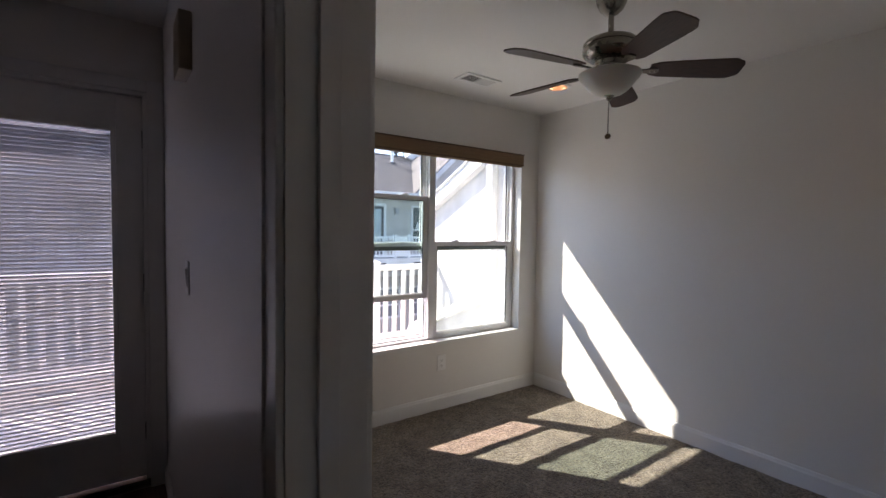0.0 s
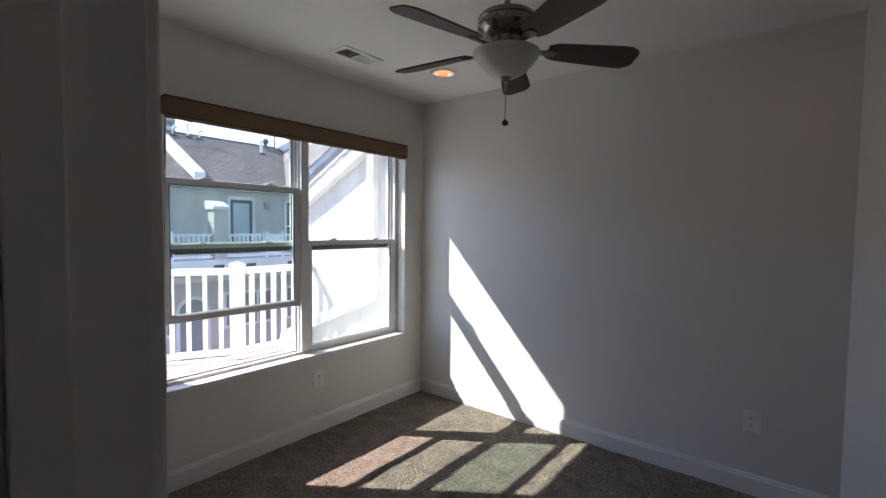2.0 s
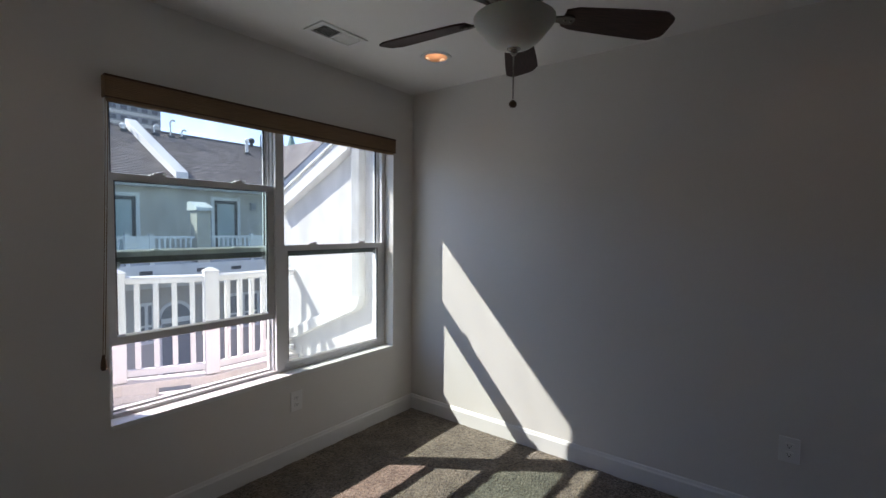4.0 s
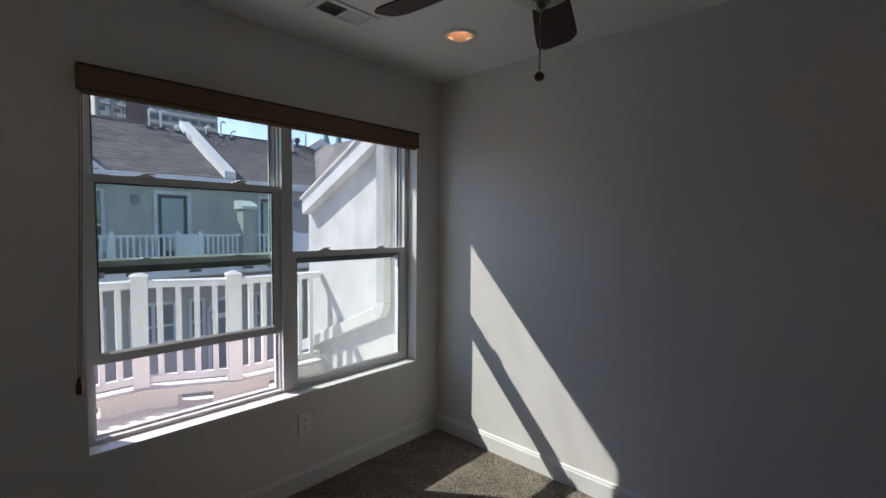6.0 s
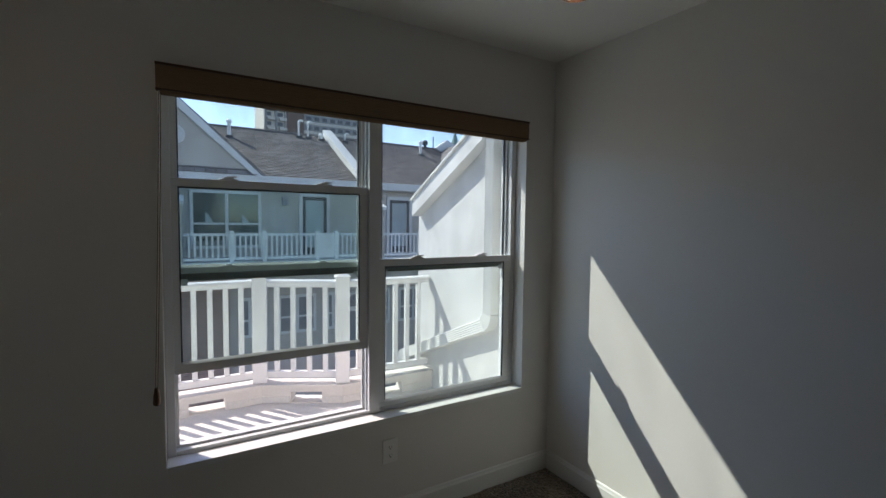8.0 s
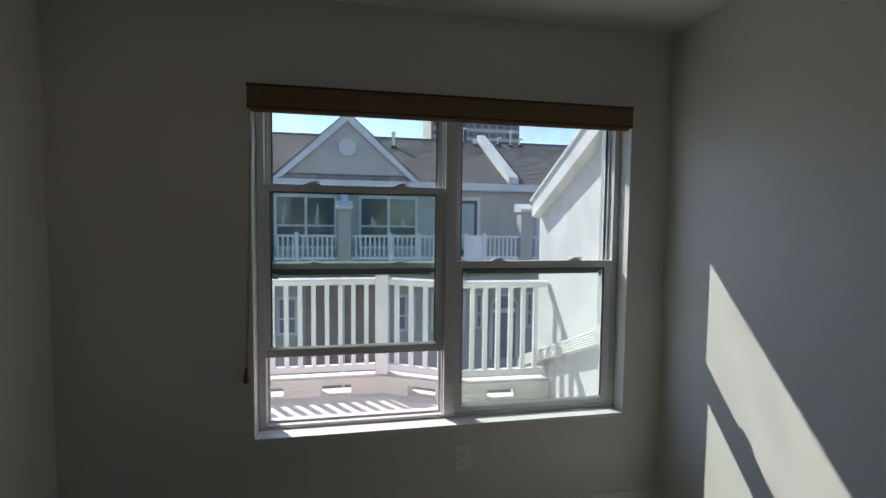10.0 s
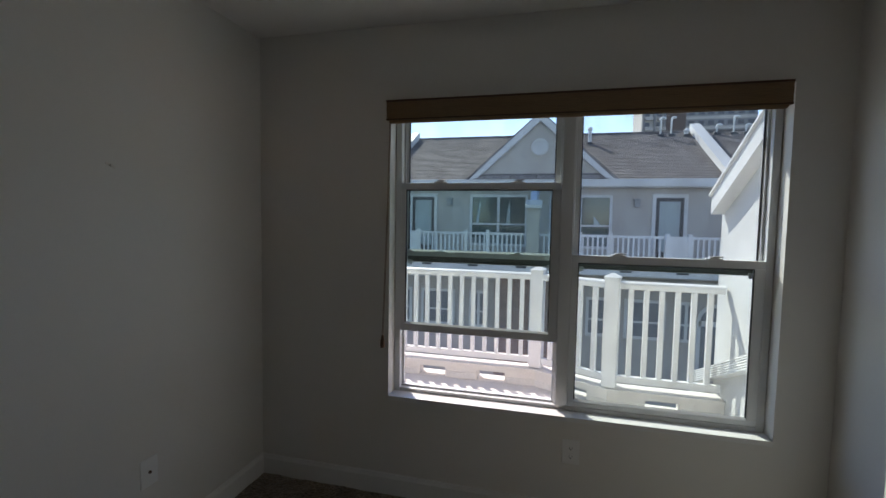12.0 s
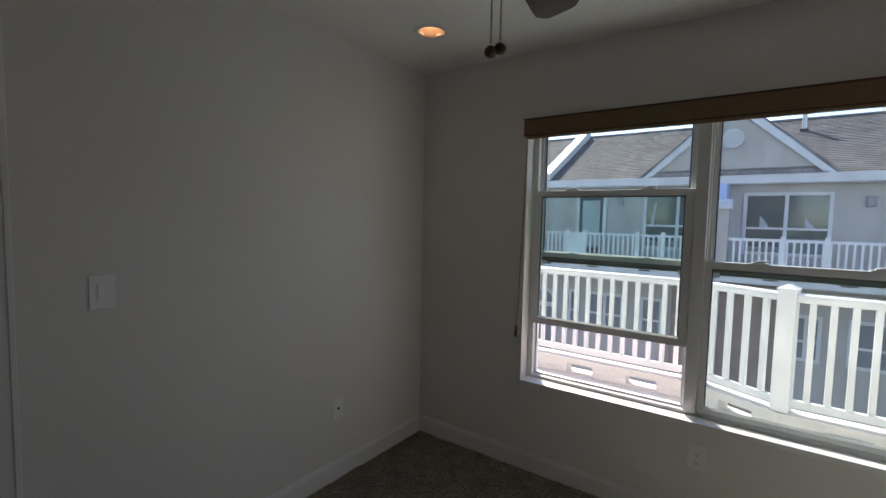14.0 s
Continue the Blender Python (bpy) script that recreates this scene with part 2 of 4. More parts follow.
LANTERN = mat("lantern_grey", (0.3, 0.31, 0.32), 0.6, vary=0.1, bump=0)
# the sky's blue on the shaded fin is put into its base colour
FIN = mat("fin_sky_blue_shade", (0.4, 0.5, 0.72), 0.5, vary=0.05, scale=1.5, bump=0.05)
CONCRETE = mat("tower_concrete", (0.55, 0.5, 0.45), 0.9, vary=0.06, scale=0.15, fine=3, bump=0)
TOWER_BROWN = mat("tower_brown_brick", (0.17, 0.12, 0.1), 0.9, vary=0.08, scale=0.2, fine=4, bump=0)
TOWER_GREY = mat("tower_grey_panel", (0.27, 0.26, 0.26), 0.8, vary=0.06, scale=0.2, fine=4, bump=0)
COPPER = mat("weathered_copper", (0.18, 0.3, 0.27), 0.7, vary=0.15, scale=0.5, bump=0)
ASPHALT = mat("asphalt", (0.06, 0.06, 0.062), 0.95, vary=0.2, scale=0.4, fine=12, bump=0.3, dist=0.01)
FLOORWOOD = wood_mat("hall_floor_wood", (0.2, 0.11, 0.06), 0.35, stretch=(14, 1, 1), contrast=0.3)
SLAT = mat("mini_blind_slat", (0.52, 0.53, 0.56), 0.5, vary=0.02, bump=0)
_n, _l = SLAT.node_tree.nodes, SLAT.node_tree.links
_tr, _mx = _n.new("ShaderNodeBsdfTranslucent"), _n.new("ShaderNodeMixShader")
_tr.inputs["Color"].default_value = (0.44, 0.48, 0.52, 1)
_mx.inputs[0].default_value = 0.24
_l.new(_n["Principled BSDF"].outputs[0], _mx.inputs[1]), _l.new(_tr.outputs[0], _mx.inputs[2]), _l.new(_mx.outputs[0], _n["Material Output"].inputs["Surface"])


# ---- builders ----
def box_into(bm, lo, hi, bevel=0.0, turn=None):
    """Adds a box between two corners, its edges rounded by bevel."""
    lo, hi = Vector(lo), Vector(hi)
    made = bmesh.ops.create_cube(bm, size=1, matrix=(turn or Matrix()) @ Matrix.Translation((lo + hi) / 2) @ Matrix.Diagonal((*(hi - lo), 1)))
    if bevel:
        edges = list({e for v in made["verts"] for e in v.link_edges})
        bmesh.ops.bevel(bm, geom=edges, offset=bevel, segments=2, profile=0.6, affect="EDGES")
    return bm


def box(lo, hi, bevel=0.0, turn=None):
    return box_into(bmesh.new(), lo, hi, bevel, turn)


def boxes(*pairs, bevel=0.0):
    bm = bmesh.new()
    for lo, hi in pairs:
        box_into(bm, lo, hi, bevel)
    return bm


def lathe(profile, steps=40, centre=(0, 0)):
    """A turned body from (radius, z) rows."""
    bm = bmesh.new()
    rings = []
    for r, z in profile:
        if r < 1e-5:
            rings.append([bm.verts.new((centre[0], centre[1], z))])
        else:
            rings.append([bm.verts.new((centre[0] + r * math.cos(2 * math.pi * k / steps), centre[1] + r * math.sin(2 * math.pi * k / steps), z)) for k in range(steps)])
    for a, b in zip(rings, rings[1:]):
        for k in range(steps):
            q = (k + 1) % steps
            if len(a) == 1 and len(b) == 1:
                continue
            if len(a) == 1:
                bm.faces.new((a[0], b[k], b[q]))
            elif len(b) == 1:
                bm.faces.new((a[k], a[q], b[0]))
            else:
                bm.faces.new((a[k], a[q], b[q], b[k]))
    bmesh.ops.recalc_face_normals(bm, faces=bm.faces)
    return bm


def prism(outline, lo, hi, axis="y"):
    """A flat outline pushed from lo to hi along an axis; the outline holds the other two coordinates in order."""
    bm = bmesh.new()

    def at(p, d):
        return {"x": (d, p[0], p[1]), "y": (p[0], d, p[1]), "z": (p[0], p[1], d)}[axis]
    a, b = [bm.verts.new(at(p, lo)) for p in outline], [bm.verts.new(at(p, hi)) for p in outline]
    bm.faces.new(a), bm.faces.new(b[::-1])
    for k in range(len(a)):
        q = (k + 1) % len(a)
        bm.faces.new((a[k], b[k], b[q], a[q]))
    bmesh.ops.recalc_face_normals(bm, faces=bm.faces)
    return bm


def tube(points, radius, steps=10):
    """A round cord or pipe along points."""
    bm = bmesh.new()
    rings, pts = [], [Vector(p) for p in points]
    for k, p in enumerate(pts):
        way = (pts[min(k + 1, len(pts) - 1)] - pts[max(k - 1, 0)]).normalized()
        rot = way.to_track_quat("Z", "Y").to_matrix()
        rings.append([bm.verts.new(p + rot @ Vector((radius * math.cos(2 * math.pi * j / steps), radius * math.sin(2 * math.pi * j / steps), 0))) for j in range(steps)])
    for a, b in zip(rings, rings[1:]):
        for j in range(steps):
            bm.faces.new((a[j], a[(j + 1) % steps], b[(j + 1) % steps], b[j]))
    bm.faces.new(rings[0][::-1]), bm.faces.new(rings[-1])
    bmesh.ops.recalc_face_normals(bm, faces=bm.faces)
    return bm


def mesh_of(name, bm, material, smooth=0.0):
    me = bpy.data.meshes.new(name)
    bm.to_mesh(me)
    bm.free()
    me.materials.append(material)
    if smooth:
        me.polygons.foreach_set("use_smooth", [True] * len(me.polygons))
        me.set_sharp_from_angle(angle=radians(smooth))
    return me


def part(name, bm, material, parent=None, label="", smooth=0.0):
    ob = new(name, mesh_of(name, bm, material, smooth))
    ob.parent = parent
    return tagged(ob, label=label)


def thing(name, place, label, category, group="", kind=""):
    ob = new(name)
    ob.empty_display_size = 0.05
    ob.location = place
    return tagged(ob, label, category, group, kind)


def shared(name, me, parent, place, turn=0.0):
    """One more piece on a mesh that alike pieces share."""
    ob = new(name, me)
    ob.parent = parent
    ob.location = place
    ob.rotation_euler = (0, 0, turn)
    return ob


def structure(name, bm, material, label, category, smooth=0.0):
    return tagged(part(name, bm, material, None, "", smooth), label, category, "", "structure")


def wall_sheet(a0, a1, z0, z1, t0, t1, holes, along="x"):
    """A wall along x or y, or a flat slab, between two faces t0 and t1, with holes (a0, a1, z0, z1) through it."""
    av = sorted({a0, a1, *(h[k] for h in holes for k in (0, 1))})
    zv = sorted({z0, z1, *(h[k] for h in holes for k in (2, 3))})
    bm, seen = bmesh.new(), {}

    def v(a, t, z):
        key = (a, t, z)
        if key not in seen:
            seen[key] = bm.verts.new({"x": (a, t, z), "y": (t, a, z), "flat": (a, z, t)}[along])
        return seen[key]

    def solid(i, j):
        if not (0 <= i < len(av) - 1 and 0 <= j < len(zv) - 1):
            return False
        a, z = (av[i] + av[i + 1]) / 2, (zv[j] + zv[j + 1]) / 2
        return not any(h[0] < a < h[1] and h[2] < z < h[3] for h in holes)
    for i in range(len(av) - 1):
        for j in range(len(zv) - 1):
            if not solid(i, j):
                continue
            p, q, r, s = av[i], av[i + 1], zv[j], zv[j + 1]
            bm.faces.new((v(p, t0, r), v(q, t0, r), v(q, t0, s), v(p, t0, s)))
            bm.faces.new((v(p, t1, r), v(p, t1, s), v(q, t1, s), v(q, t1, r)))
            if not solid(i - 1, j):
                bm.faces.new((v(p, t0, r), v(p, t0, s), v(p, t1, s), v(p, t1, r)))
            if not solid(i + 1, j):
                bm.faces.new((v(q, t0, r), v(q, t1, r), v(q, t1, s), v(q, t0, s)))
            if not solid(i, j - 1):
                bm.faces.new((v(p, t0, r), v(p, t1, r), v(q, t1, r), v(q, t0, r)))
            if not solid(i, j + 1):
                bm.faces.new((v(p, t0, s), v(q, t0, s), v(q, t1, s), v(p, t1, s)))
    bmesh.ops.recalc_face_normals(bm, faces=bm.faces)
    return bm


# ---- plan ----
RX, CZ = 2.756, 2.44                        # east wall face, ceiling height
WX0, WX1, WZ0, WZ1 = 0.765, 2.543, 0.53, 2.06   # window opening
DY0, DY1, DZ = -2.95, -2.137, 2.04           # doorway in the west partition
PX = -0.13                                 # hall face of the partition
HX, SY = -1.65, -3.62                      # hall west wall, south wall
NT = 0.22                                  # north wall thickness
EX0, EX1, EZ = -1.125, -0.195, 2.1         # balcony door opening

structure("wall_north", wall_sheet(HX - 0.12, RX + 0.14, 0, CZ, 0.0, NT, [(WX0, WX1, WZ0, WZ1), (EX0, EX1, 0.04, EZ)]), WALL, "white painted wall around the double window and balcony door", "wall")
partition = structure("wall_west", wall_sheet(SY - 1.0, 0.0, 0, CZ, PX, 0.0, [(DY0, DY1, 0.0, DZ)], "y"), WALL, "white painted partition wall with a cased doorway", "wall")
partition.data.materials.append(WALL_HALL)
for p in partition.data.polygons:
    p.material_index = 1 if p.normal.x < -0.5 else 0
structure("wall_east", wall_sheet(-2.74, 0.0, 0, CZ, RX, RX + 0.14, [], "y"), WALL, "white painted wall catching a patch of sunlight", "wall")
structure("wall_diagonal", prism([(RX, -2.74), (RX + 0.14, -2.74), (RX + 0.14, -2.9), (2.02, SY - 0.1), (1.88, SY)], 0, CZ, "z"), WALL, "white painted wall set diagonally across the corner", "wall")
structure("wall_south", wall_sheet(0.0, 2.02, 0, CZ, SY - 0.12, SY, []), WALL, "plain white painted wall", "wall")
structure("wall_hall_west", wall_sheet(SY - 1.0, 0.0, 0, CZ, HX - 0.12, HX, [], "y"), WALL, "plain white painted hall wall", "wall")
structure("wall_hall_south", wall_sheet(HX, PX, 0, CZ, SY - 1.0, SY - 0.88, []), WALL, "plain white painted hall wall", "wall")
LAMPS = [(2.25, -0.63), (2.26, -2.45), (0.462, -0.541), (0.52, -2.47)]
structure("ceiling", wall_sheet(HX - 0.12, RX + 0.14, SY - 1.0, NT, CZ, CZ + 0.12, [(x - 0.062, x + 0.062, y - 0.062, y + 0.062) for x, y in LAMPS], "flat"), CEIL, "flat white painted ceiling", "ceiling")
structure("floor_hall", boxes(((HX - 0.12, SY - 1.0, -0.12), (PX / 2, NT, 0.0))), FLOORWOOD, "brown wooden hall floor", "floor")


def carpet():
    bm = bmesh.new()
    step, x0, y0 = 0.02, PX / 2, SY - 0.1
    nx, ny = int((RX + 0.1 - x0) / step), int((0.1 - y0) / step)
    grid = []
    for i in range(nx + 1):
        row = []
        for j in range(ny + 1):
            p = Vector((x0 + i * step, y0 + j * step, 0))
            p.z = 0.004 * noise.noise(p * 7) + 0.004 * noise.noise(p * 31) - 0.003
            row.append(bm.verts.new(p))
        grid.append(row)
    for i in range(nx):
        for j in range(ny):
            bm.faces.new((grid[i][j], grid[i + 1][j], grid[i + 1][j + 1], grid[i][j + 1]))
    return bm


structure("floor", carpet(), CARPET, "short taupe brown carpet with uneven pile", "carpet", smooth=60)
structure("floor_slab", boxes(((PX / 2, SY - 0.1, -0.2), (RX + 0.14, NT, -0.02))), CREAM, "plain floor slab under the carpet", "floor")


def baseboard(a, b, h=0.108, d=0.014):
    """A moulded board along the wall foot from a to b; the room lies to the left of that way."""
    a, b = Vector((*a, 0)), Vector((*b, 0))
    way = (b - a).normalized()
    side = Vector((-way.y, way.x, 0))
    prof = [(0, -0.015), (d, -0.015), (d, h - 0.022), (d - 0.004, h - 0.014), (d - 0.006, h - 0.004), (d - 0.009, h), (0, h)]
    bm = bmesh.new()
    e = [[bm.verts.new(p + side * u + Vector((0, 0, z))) for u, z in prof] for p in (a, b)]
    for k in range(len(prof)):
        q = (k + 1) % len(prof)
        bm.faces.new((e[0][k], e[0][q], e[1][q], e[1][k]))
    bm.faces.new(e[0]), bm.faces.new(e[1][::-1])
    bmesh.ops.recalc_face_normals(bm, faces=bm.faces)
    return bm


for a, b in (((RX, 0), (0, 0)), ((0, 0), (0, DY1 + 0.065)), ((0, DY0 - 0.065), (0, SY)), ((RX, -2.74), (RX, 0)), ((1.88, SY), (RX, -2.74)), ((0, SY), (1.88, SY)),
             ((PX, DY1 + 0.065), (PX, 0)), ((PX, 0), (EX1 + 0.06, 0))):
    structure("baseboard", baseboard(a, b), TRIM, "white painted moulded baseboard", "baseboard")


# ---- doorway ----
def doorway():
    d = thing("door_frame", (0, DY1, 0), "white painted door casing and jamb of an open doorway", "door frame", kind="structure")
    d.location = (0, 0, 0)
    j = 0.018
    part("jamb", box((PX - 0.004, DY1 - j, 0), (0.004, DY1, DZ), 0.0015), TRIM, d)
    part("jamb", box((PX - 0.004, DY0, 0), (0.004, DY0 + j, DZ), 0.0015), TRIM, d)
    part("head_jamb", box((PX - 0.004, DY0 + j, DZ - j), (0.004, DY1 - j, DZ), 0.0015), TRIM, d)
    part("door_stop", box((-0.085, DY1 - j - 0.011, 0), (-0.05, DY1 - j, DZ - j), 0.002), TRIM, d)
    part("door_stop", box((-0.085, DY0 + j, 0), (-0.05, DY0 + j + 0.011, DZ - j), 0.002), TRIM, d)
    for x0, s in ((0.0, 1), (PX, -1)):
        def casing(lo, hi):
            a, b = Vector((x0, *lo)), Vector((x0 + s * 0.016, *hi))
            return box([min(p, q) for p, q in zip(a, b)], [max(p, q) for p, q in zip(a, b)], 0.004)
        part("casing", casing((DY1 - 0.012, 0), (DY1 + 0.062, DZ + 0.06)), TRIM, d)
        part("casing", casing((DY0 - 0.062, 0), (DY0 + 0.012, DZ + 0.06)), TRIM, d)
        part("head_casing", casing((DY0 + 0.012, DZ - 0.012), (DY1 - 0.012, DZ + 0.06)), TRIM, d)
        part("casing_bead", casing((DY1 + 0.046, 0), (DY1 + 0.064, DZ + 0.062)), TRIM, d).location = (s * 0.005, 0, 0)


doorway()


# ---- double window ----
def window():
    w = thing("window_1", (0, 0, 0), "white vinyl double window, one lower sash raised open", "window", kind="structure")
    y0, y1 = 0.085, 0.175
    fw = 0.032
    x0, x1, xm0, xm1 = WX0 + 0.002, WX1 - 0.002, 1.615, 1.688
    z0, z1 = WZ0 + 0.002, WZ1 - 0.002
    part("window_frame", box((x0, y0, z0), (x0 + fw, y1, z1), 0.003), VINYL, w)
    part("window_frame", box((x1 - fw, y0, z0), (x1, y1, z1), 0.003), VINYL, w)
    part("window_frame", box((x0 + fw, y0, z1 - fw), (x1 - fw, y1, z1), 0.003), VINYL, w)
    part("window_frame", box((x0 + fw, y0, z0), (x1 - fw, y1, z0 + 0.02), 0.003), VINYL, w)
    part("sill_track", box((x0 + fw, y0 + 0.03, z0 + 0.02), (x1 - fw, y0 + 0.036, z0 + 0.03), 0.001), VINYL, w)
    part("mullion", boxes(((xm0 + 0.008, y0 - 0.012, z0 + 0.02), (xm1 - 0.008, y1, z1 - fw)), ((xm0, y0 + 0.012, z0 + 0.02), (xm1, y1 - 0.01, z1 - fw)), bevel=0.003), VINYL, w)
    for a, b in ((x0 + fw, x0 + fw + 0.012), (xm0 - 0.012, xm0), (xm1, xm1 + 0.012), (x1 - fw - 0.012, x1 - fw)):
        part("jamb_liner", box((a, y0 + 0.036, z0 + 0.02), (b, y0 + 0.046, z1 - fw), 0.001), VINYL, w)

    def sash(a, b, zl, zh, yc, low, high, stile, glass):
        s = part("sash", boxes(((a, yc - 0.015, zl), (b, yc + 0.015, zl + low)), ((a, yc - 0.015, zh - high), (b, yc + 0.015, zh)),
                               ((a, yc - 0.015, zl + low), (a + 0.03, yc + 0.015, zh - high)), ((b - stile, yc - 0.015, zl + low), (b, yc + 0.015, zh - high)), bevel=0.003), VINYL, w)
        g0, g1, h0, h1 = a + 0.03, b - stile, zl + low, zh - high
        pane = part("pane", box((g0 - 0.004, yc - 0.002, h0 - 0.004), (g1 + 0.004, yc + 0.002, h1 + 0.004)), glass, s, "slightly green tinted pane")
        part("glazing_bead", prism([(yc - 0.0145, h0), (yc - 0.003, h0), (yc - 0.003, h0 + 0.01), (yc - 0.0145, h0 + 0.001)], g0, g1, "x"), VINYL, s)
        bm = boxes(((g0, yc - 0.013, h1 - 0.006), (g1, yc - 0.004, h1)),
                   ((g0, yc - 0.013, h0 + 0.011), (g0 + 0.005, yc - 0.004, h1 - 0.006)), ((g1 - 0.005, yc - 0.013, h0 + 0.011), (g1, yc - 0.004, h1 - 0.006)))
        part("gasket", bm, DARK_GASKET, s, "dark glazing gasket")
        return s

    def latch(parent, x, y, z):
        bm = boxes(((x - 0.035, y - 0.014, z), (x + 0.035, y + 0.012, z + 0.006)), ((x - 0.02, y - 0.012, z + 0.006), (x + 0.02, y + 0.01, z + 0.013)), bevel=0.002)
        box_into(bm, (x - 0.008, y - 0.022, z + 0.011), (x + 0.034, y - 0.008, z + 0.017), 0.002)
        part("sash_lock", bm, VINYL, parent, "white cam lock")

    def keeper(parent, x, y, z):
        part("keeper", boxes(((x - 0.03, y - 0.012, z), (x + 0.03, y + 0.004, z + 0.006)), ((x - 0.014, y - 0.01, z + 0.006), (x + 0.014, y, z + 0.012)), bevel=0.002), VINYL, parent)

    yi, yo = y0 + 0.017, y0 + 0.064
    lx0, lx1, rx0, rx1 = x0 + fw - 0.006, xm0 + 0.006, xm1 - 0.006, x1 - fw + 0.006
    up = sash(lx0, lx1, 1.238, z1 - fw, yo, 0.058, 0.035, 0.03, PANE)
    lo = sash(lx0, lx1, 0.868, 1.66, yi, 0.037, 0.034, 0.041, PANE)
    upr = sash(rx0, rx1, 1.236, z1 - fw, yo, 0.058, 0.035, 0.02, PANE_STREAKED)
    lor = sash(rx0, rx1, z0 + 0.021, 1.308, yi, 0.026, 0.036, 0.046, PANE)
    # added dark strips: shade on the room side of each upper sash's bottom rail
    for s, a, b, z in ((up, lx0, lx1, 1.238), (upr, rx0, rx1, 1.236)):
        part("shade_strip", box((a + 0.03, yo - 0.0215, z + 0.004), (b - 0.03, yo - 0.0152, z + 0.034), 0.002), RAIL_SHADE, s, "dark strip in place of the shade on the sash rail")
    for x in (lx0 + 0.215, lx1 - 0.21):
        latch(lo, x, yi, 1.66)
        keeper(up, x, yo - 0.012, 1.296)
    for x in (rx0 + 0.215, rx1 - 0.21):
        latch(lor, x, yi, 1.308)
    for s, a, b, z in ((up, lx0, lx1, 1.225), (upr, rx0, rx1, 1.225)):
        for x in (a + 0.045, b - 0.045):
            part("tilt_latch", box((x - 0.014, yi + 0.02, z), (x + 0.014, yi + 0.026, z + 0.026), 0.002), VINYL, s)
    # drywall sill with a painted board
    part("window_sill", box((WX0 + 0.001, -0.004, WZ0 - 0.02), (WX1 - 0.001, y0, WZ0 + 0.004), 0.003), TRIM, w, "white painted sill board")


window()


def roman_blind():
    b = thing("roman_blind", (0, 0, 0), "brown woven bamboo roman blind drawn fully up", "blind")
    x0, x1, z0, z1 = 0.761, 2.518, 1.953, 2.058
    part("headrail", box((x0 + 0.01, -0.03, z1 - 0.03), (x1 - 0.01, -0.001, z1 - 0.004), 0.002), BAMBOO, b)
    rnd = random.Random(4)
    rows = 13
    for k in range(rows):
        za = z0 + 0.012 + (z1 - z0 - 0.012) * k / rows
        zb = z0 + 0.012 + (z1 - z0 - 0.012) * (k + 1) / rows
        d = rnd.uniform(0, 0.0025)
        part("bamboo_strip", box((x0, -0.047 - d, za), (x1, -0.032, zb - 0.0008), 0.001), BAMBOO, b)
    part("valance_return", box((x0, -0.032, z0 + 0.012), (x0 + 0.006, -0.001, z1)), BAMBOO, b)
    part("valance_return", box((x1 - 0.006, -0.032, z0 + 0.012), (x1, -0.001, z1)), BAMBOO, b)
    part("edge_binding", box((x0 - 0.001, -0.052, z1 - 0.008), (x1 + 0.001, -0.03, z1 + 0.001), 0.001), BRONZE, b, "dark cloth binding")
    part("edge_binding", box((x0 - 0.001, -0.051, z0 + 0.008), (x1 + 0.001, -0.03, z0 + 0.014), 0.001), BRONZE, b, "dark cloth binding")
    for k in range(4):
        part("folded_slat", box((x0 + 0.012, -0.044 + 0.009 * k, z0 - 0.003 * (k % 2)), (x1 - 0.012, -0.038 + 0.009 * k, z0 + 0.05), 0.002), BAMBOO, b)
    cord = [(x0 + 0.008 - 0.032 * (k / 12) ** 1.2, -0.02, z0 + 0.02 - 1.12 * k / 12) for k in range(13)]
    part("cord", tube(cord, 0.0016, 6), BAMBOO, b, "thin tan pull cord")
    part("cord", tube([(x + 0.007, y - 0.004, z) for x, y, z in cord], 0.0016, 6), BAMBOO, b, "thin tan pull cord")
    e = cord[-1]
    part("tassel", lathe([(0, 0.03), (0.006, 0.028), (0.011, 0.0), (0.013, -0.03), (0.009, -0.038), (0, -0.039)], 16), BRONZE, b, "dark wooden cord tassel", 40).location = (e[0] + 0.003, e[1], e[2] - 0.02)


roman_blind()


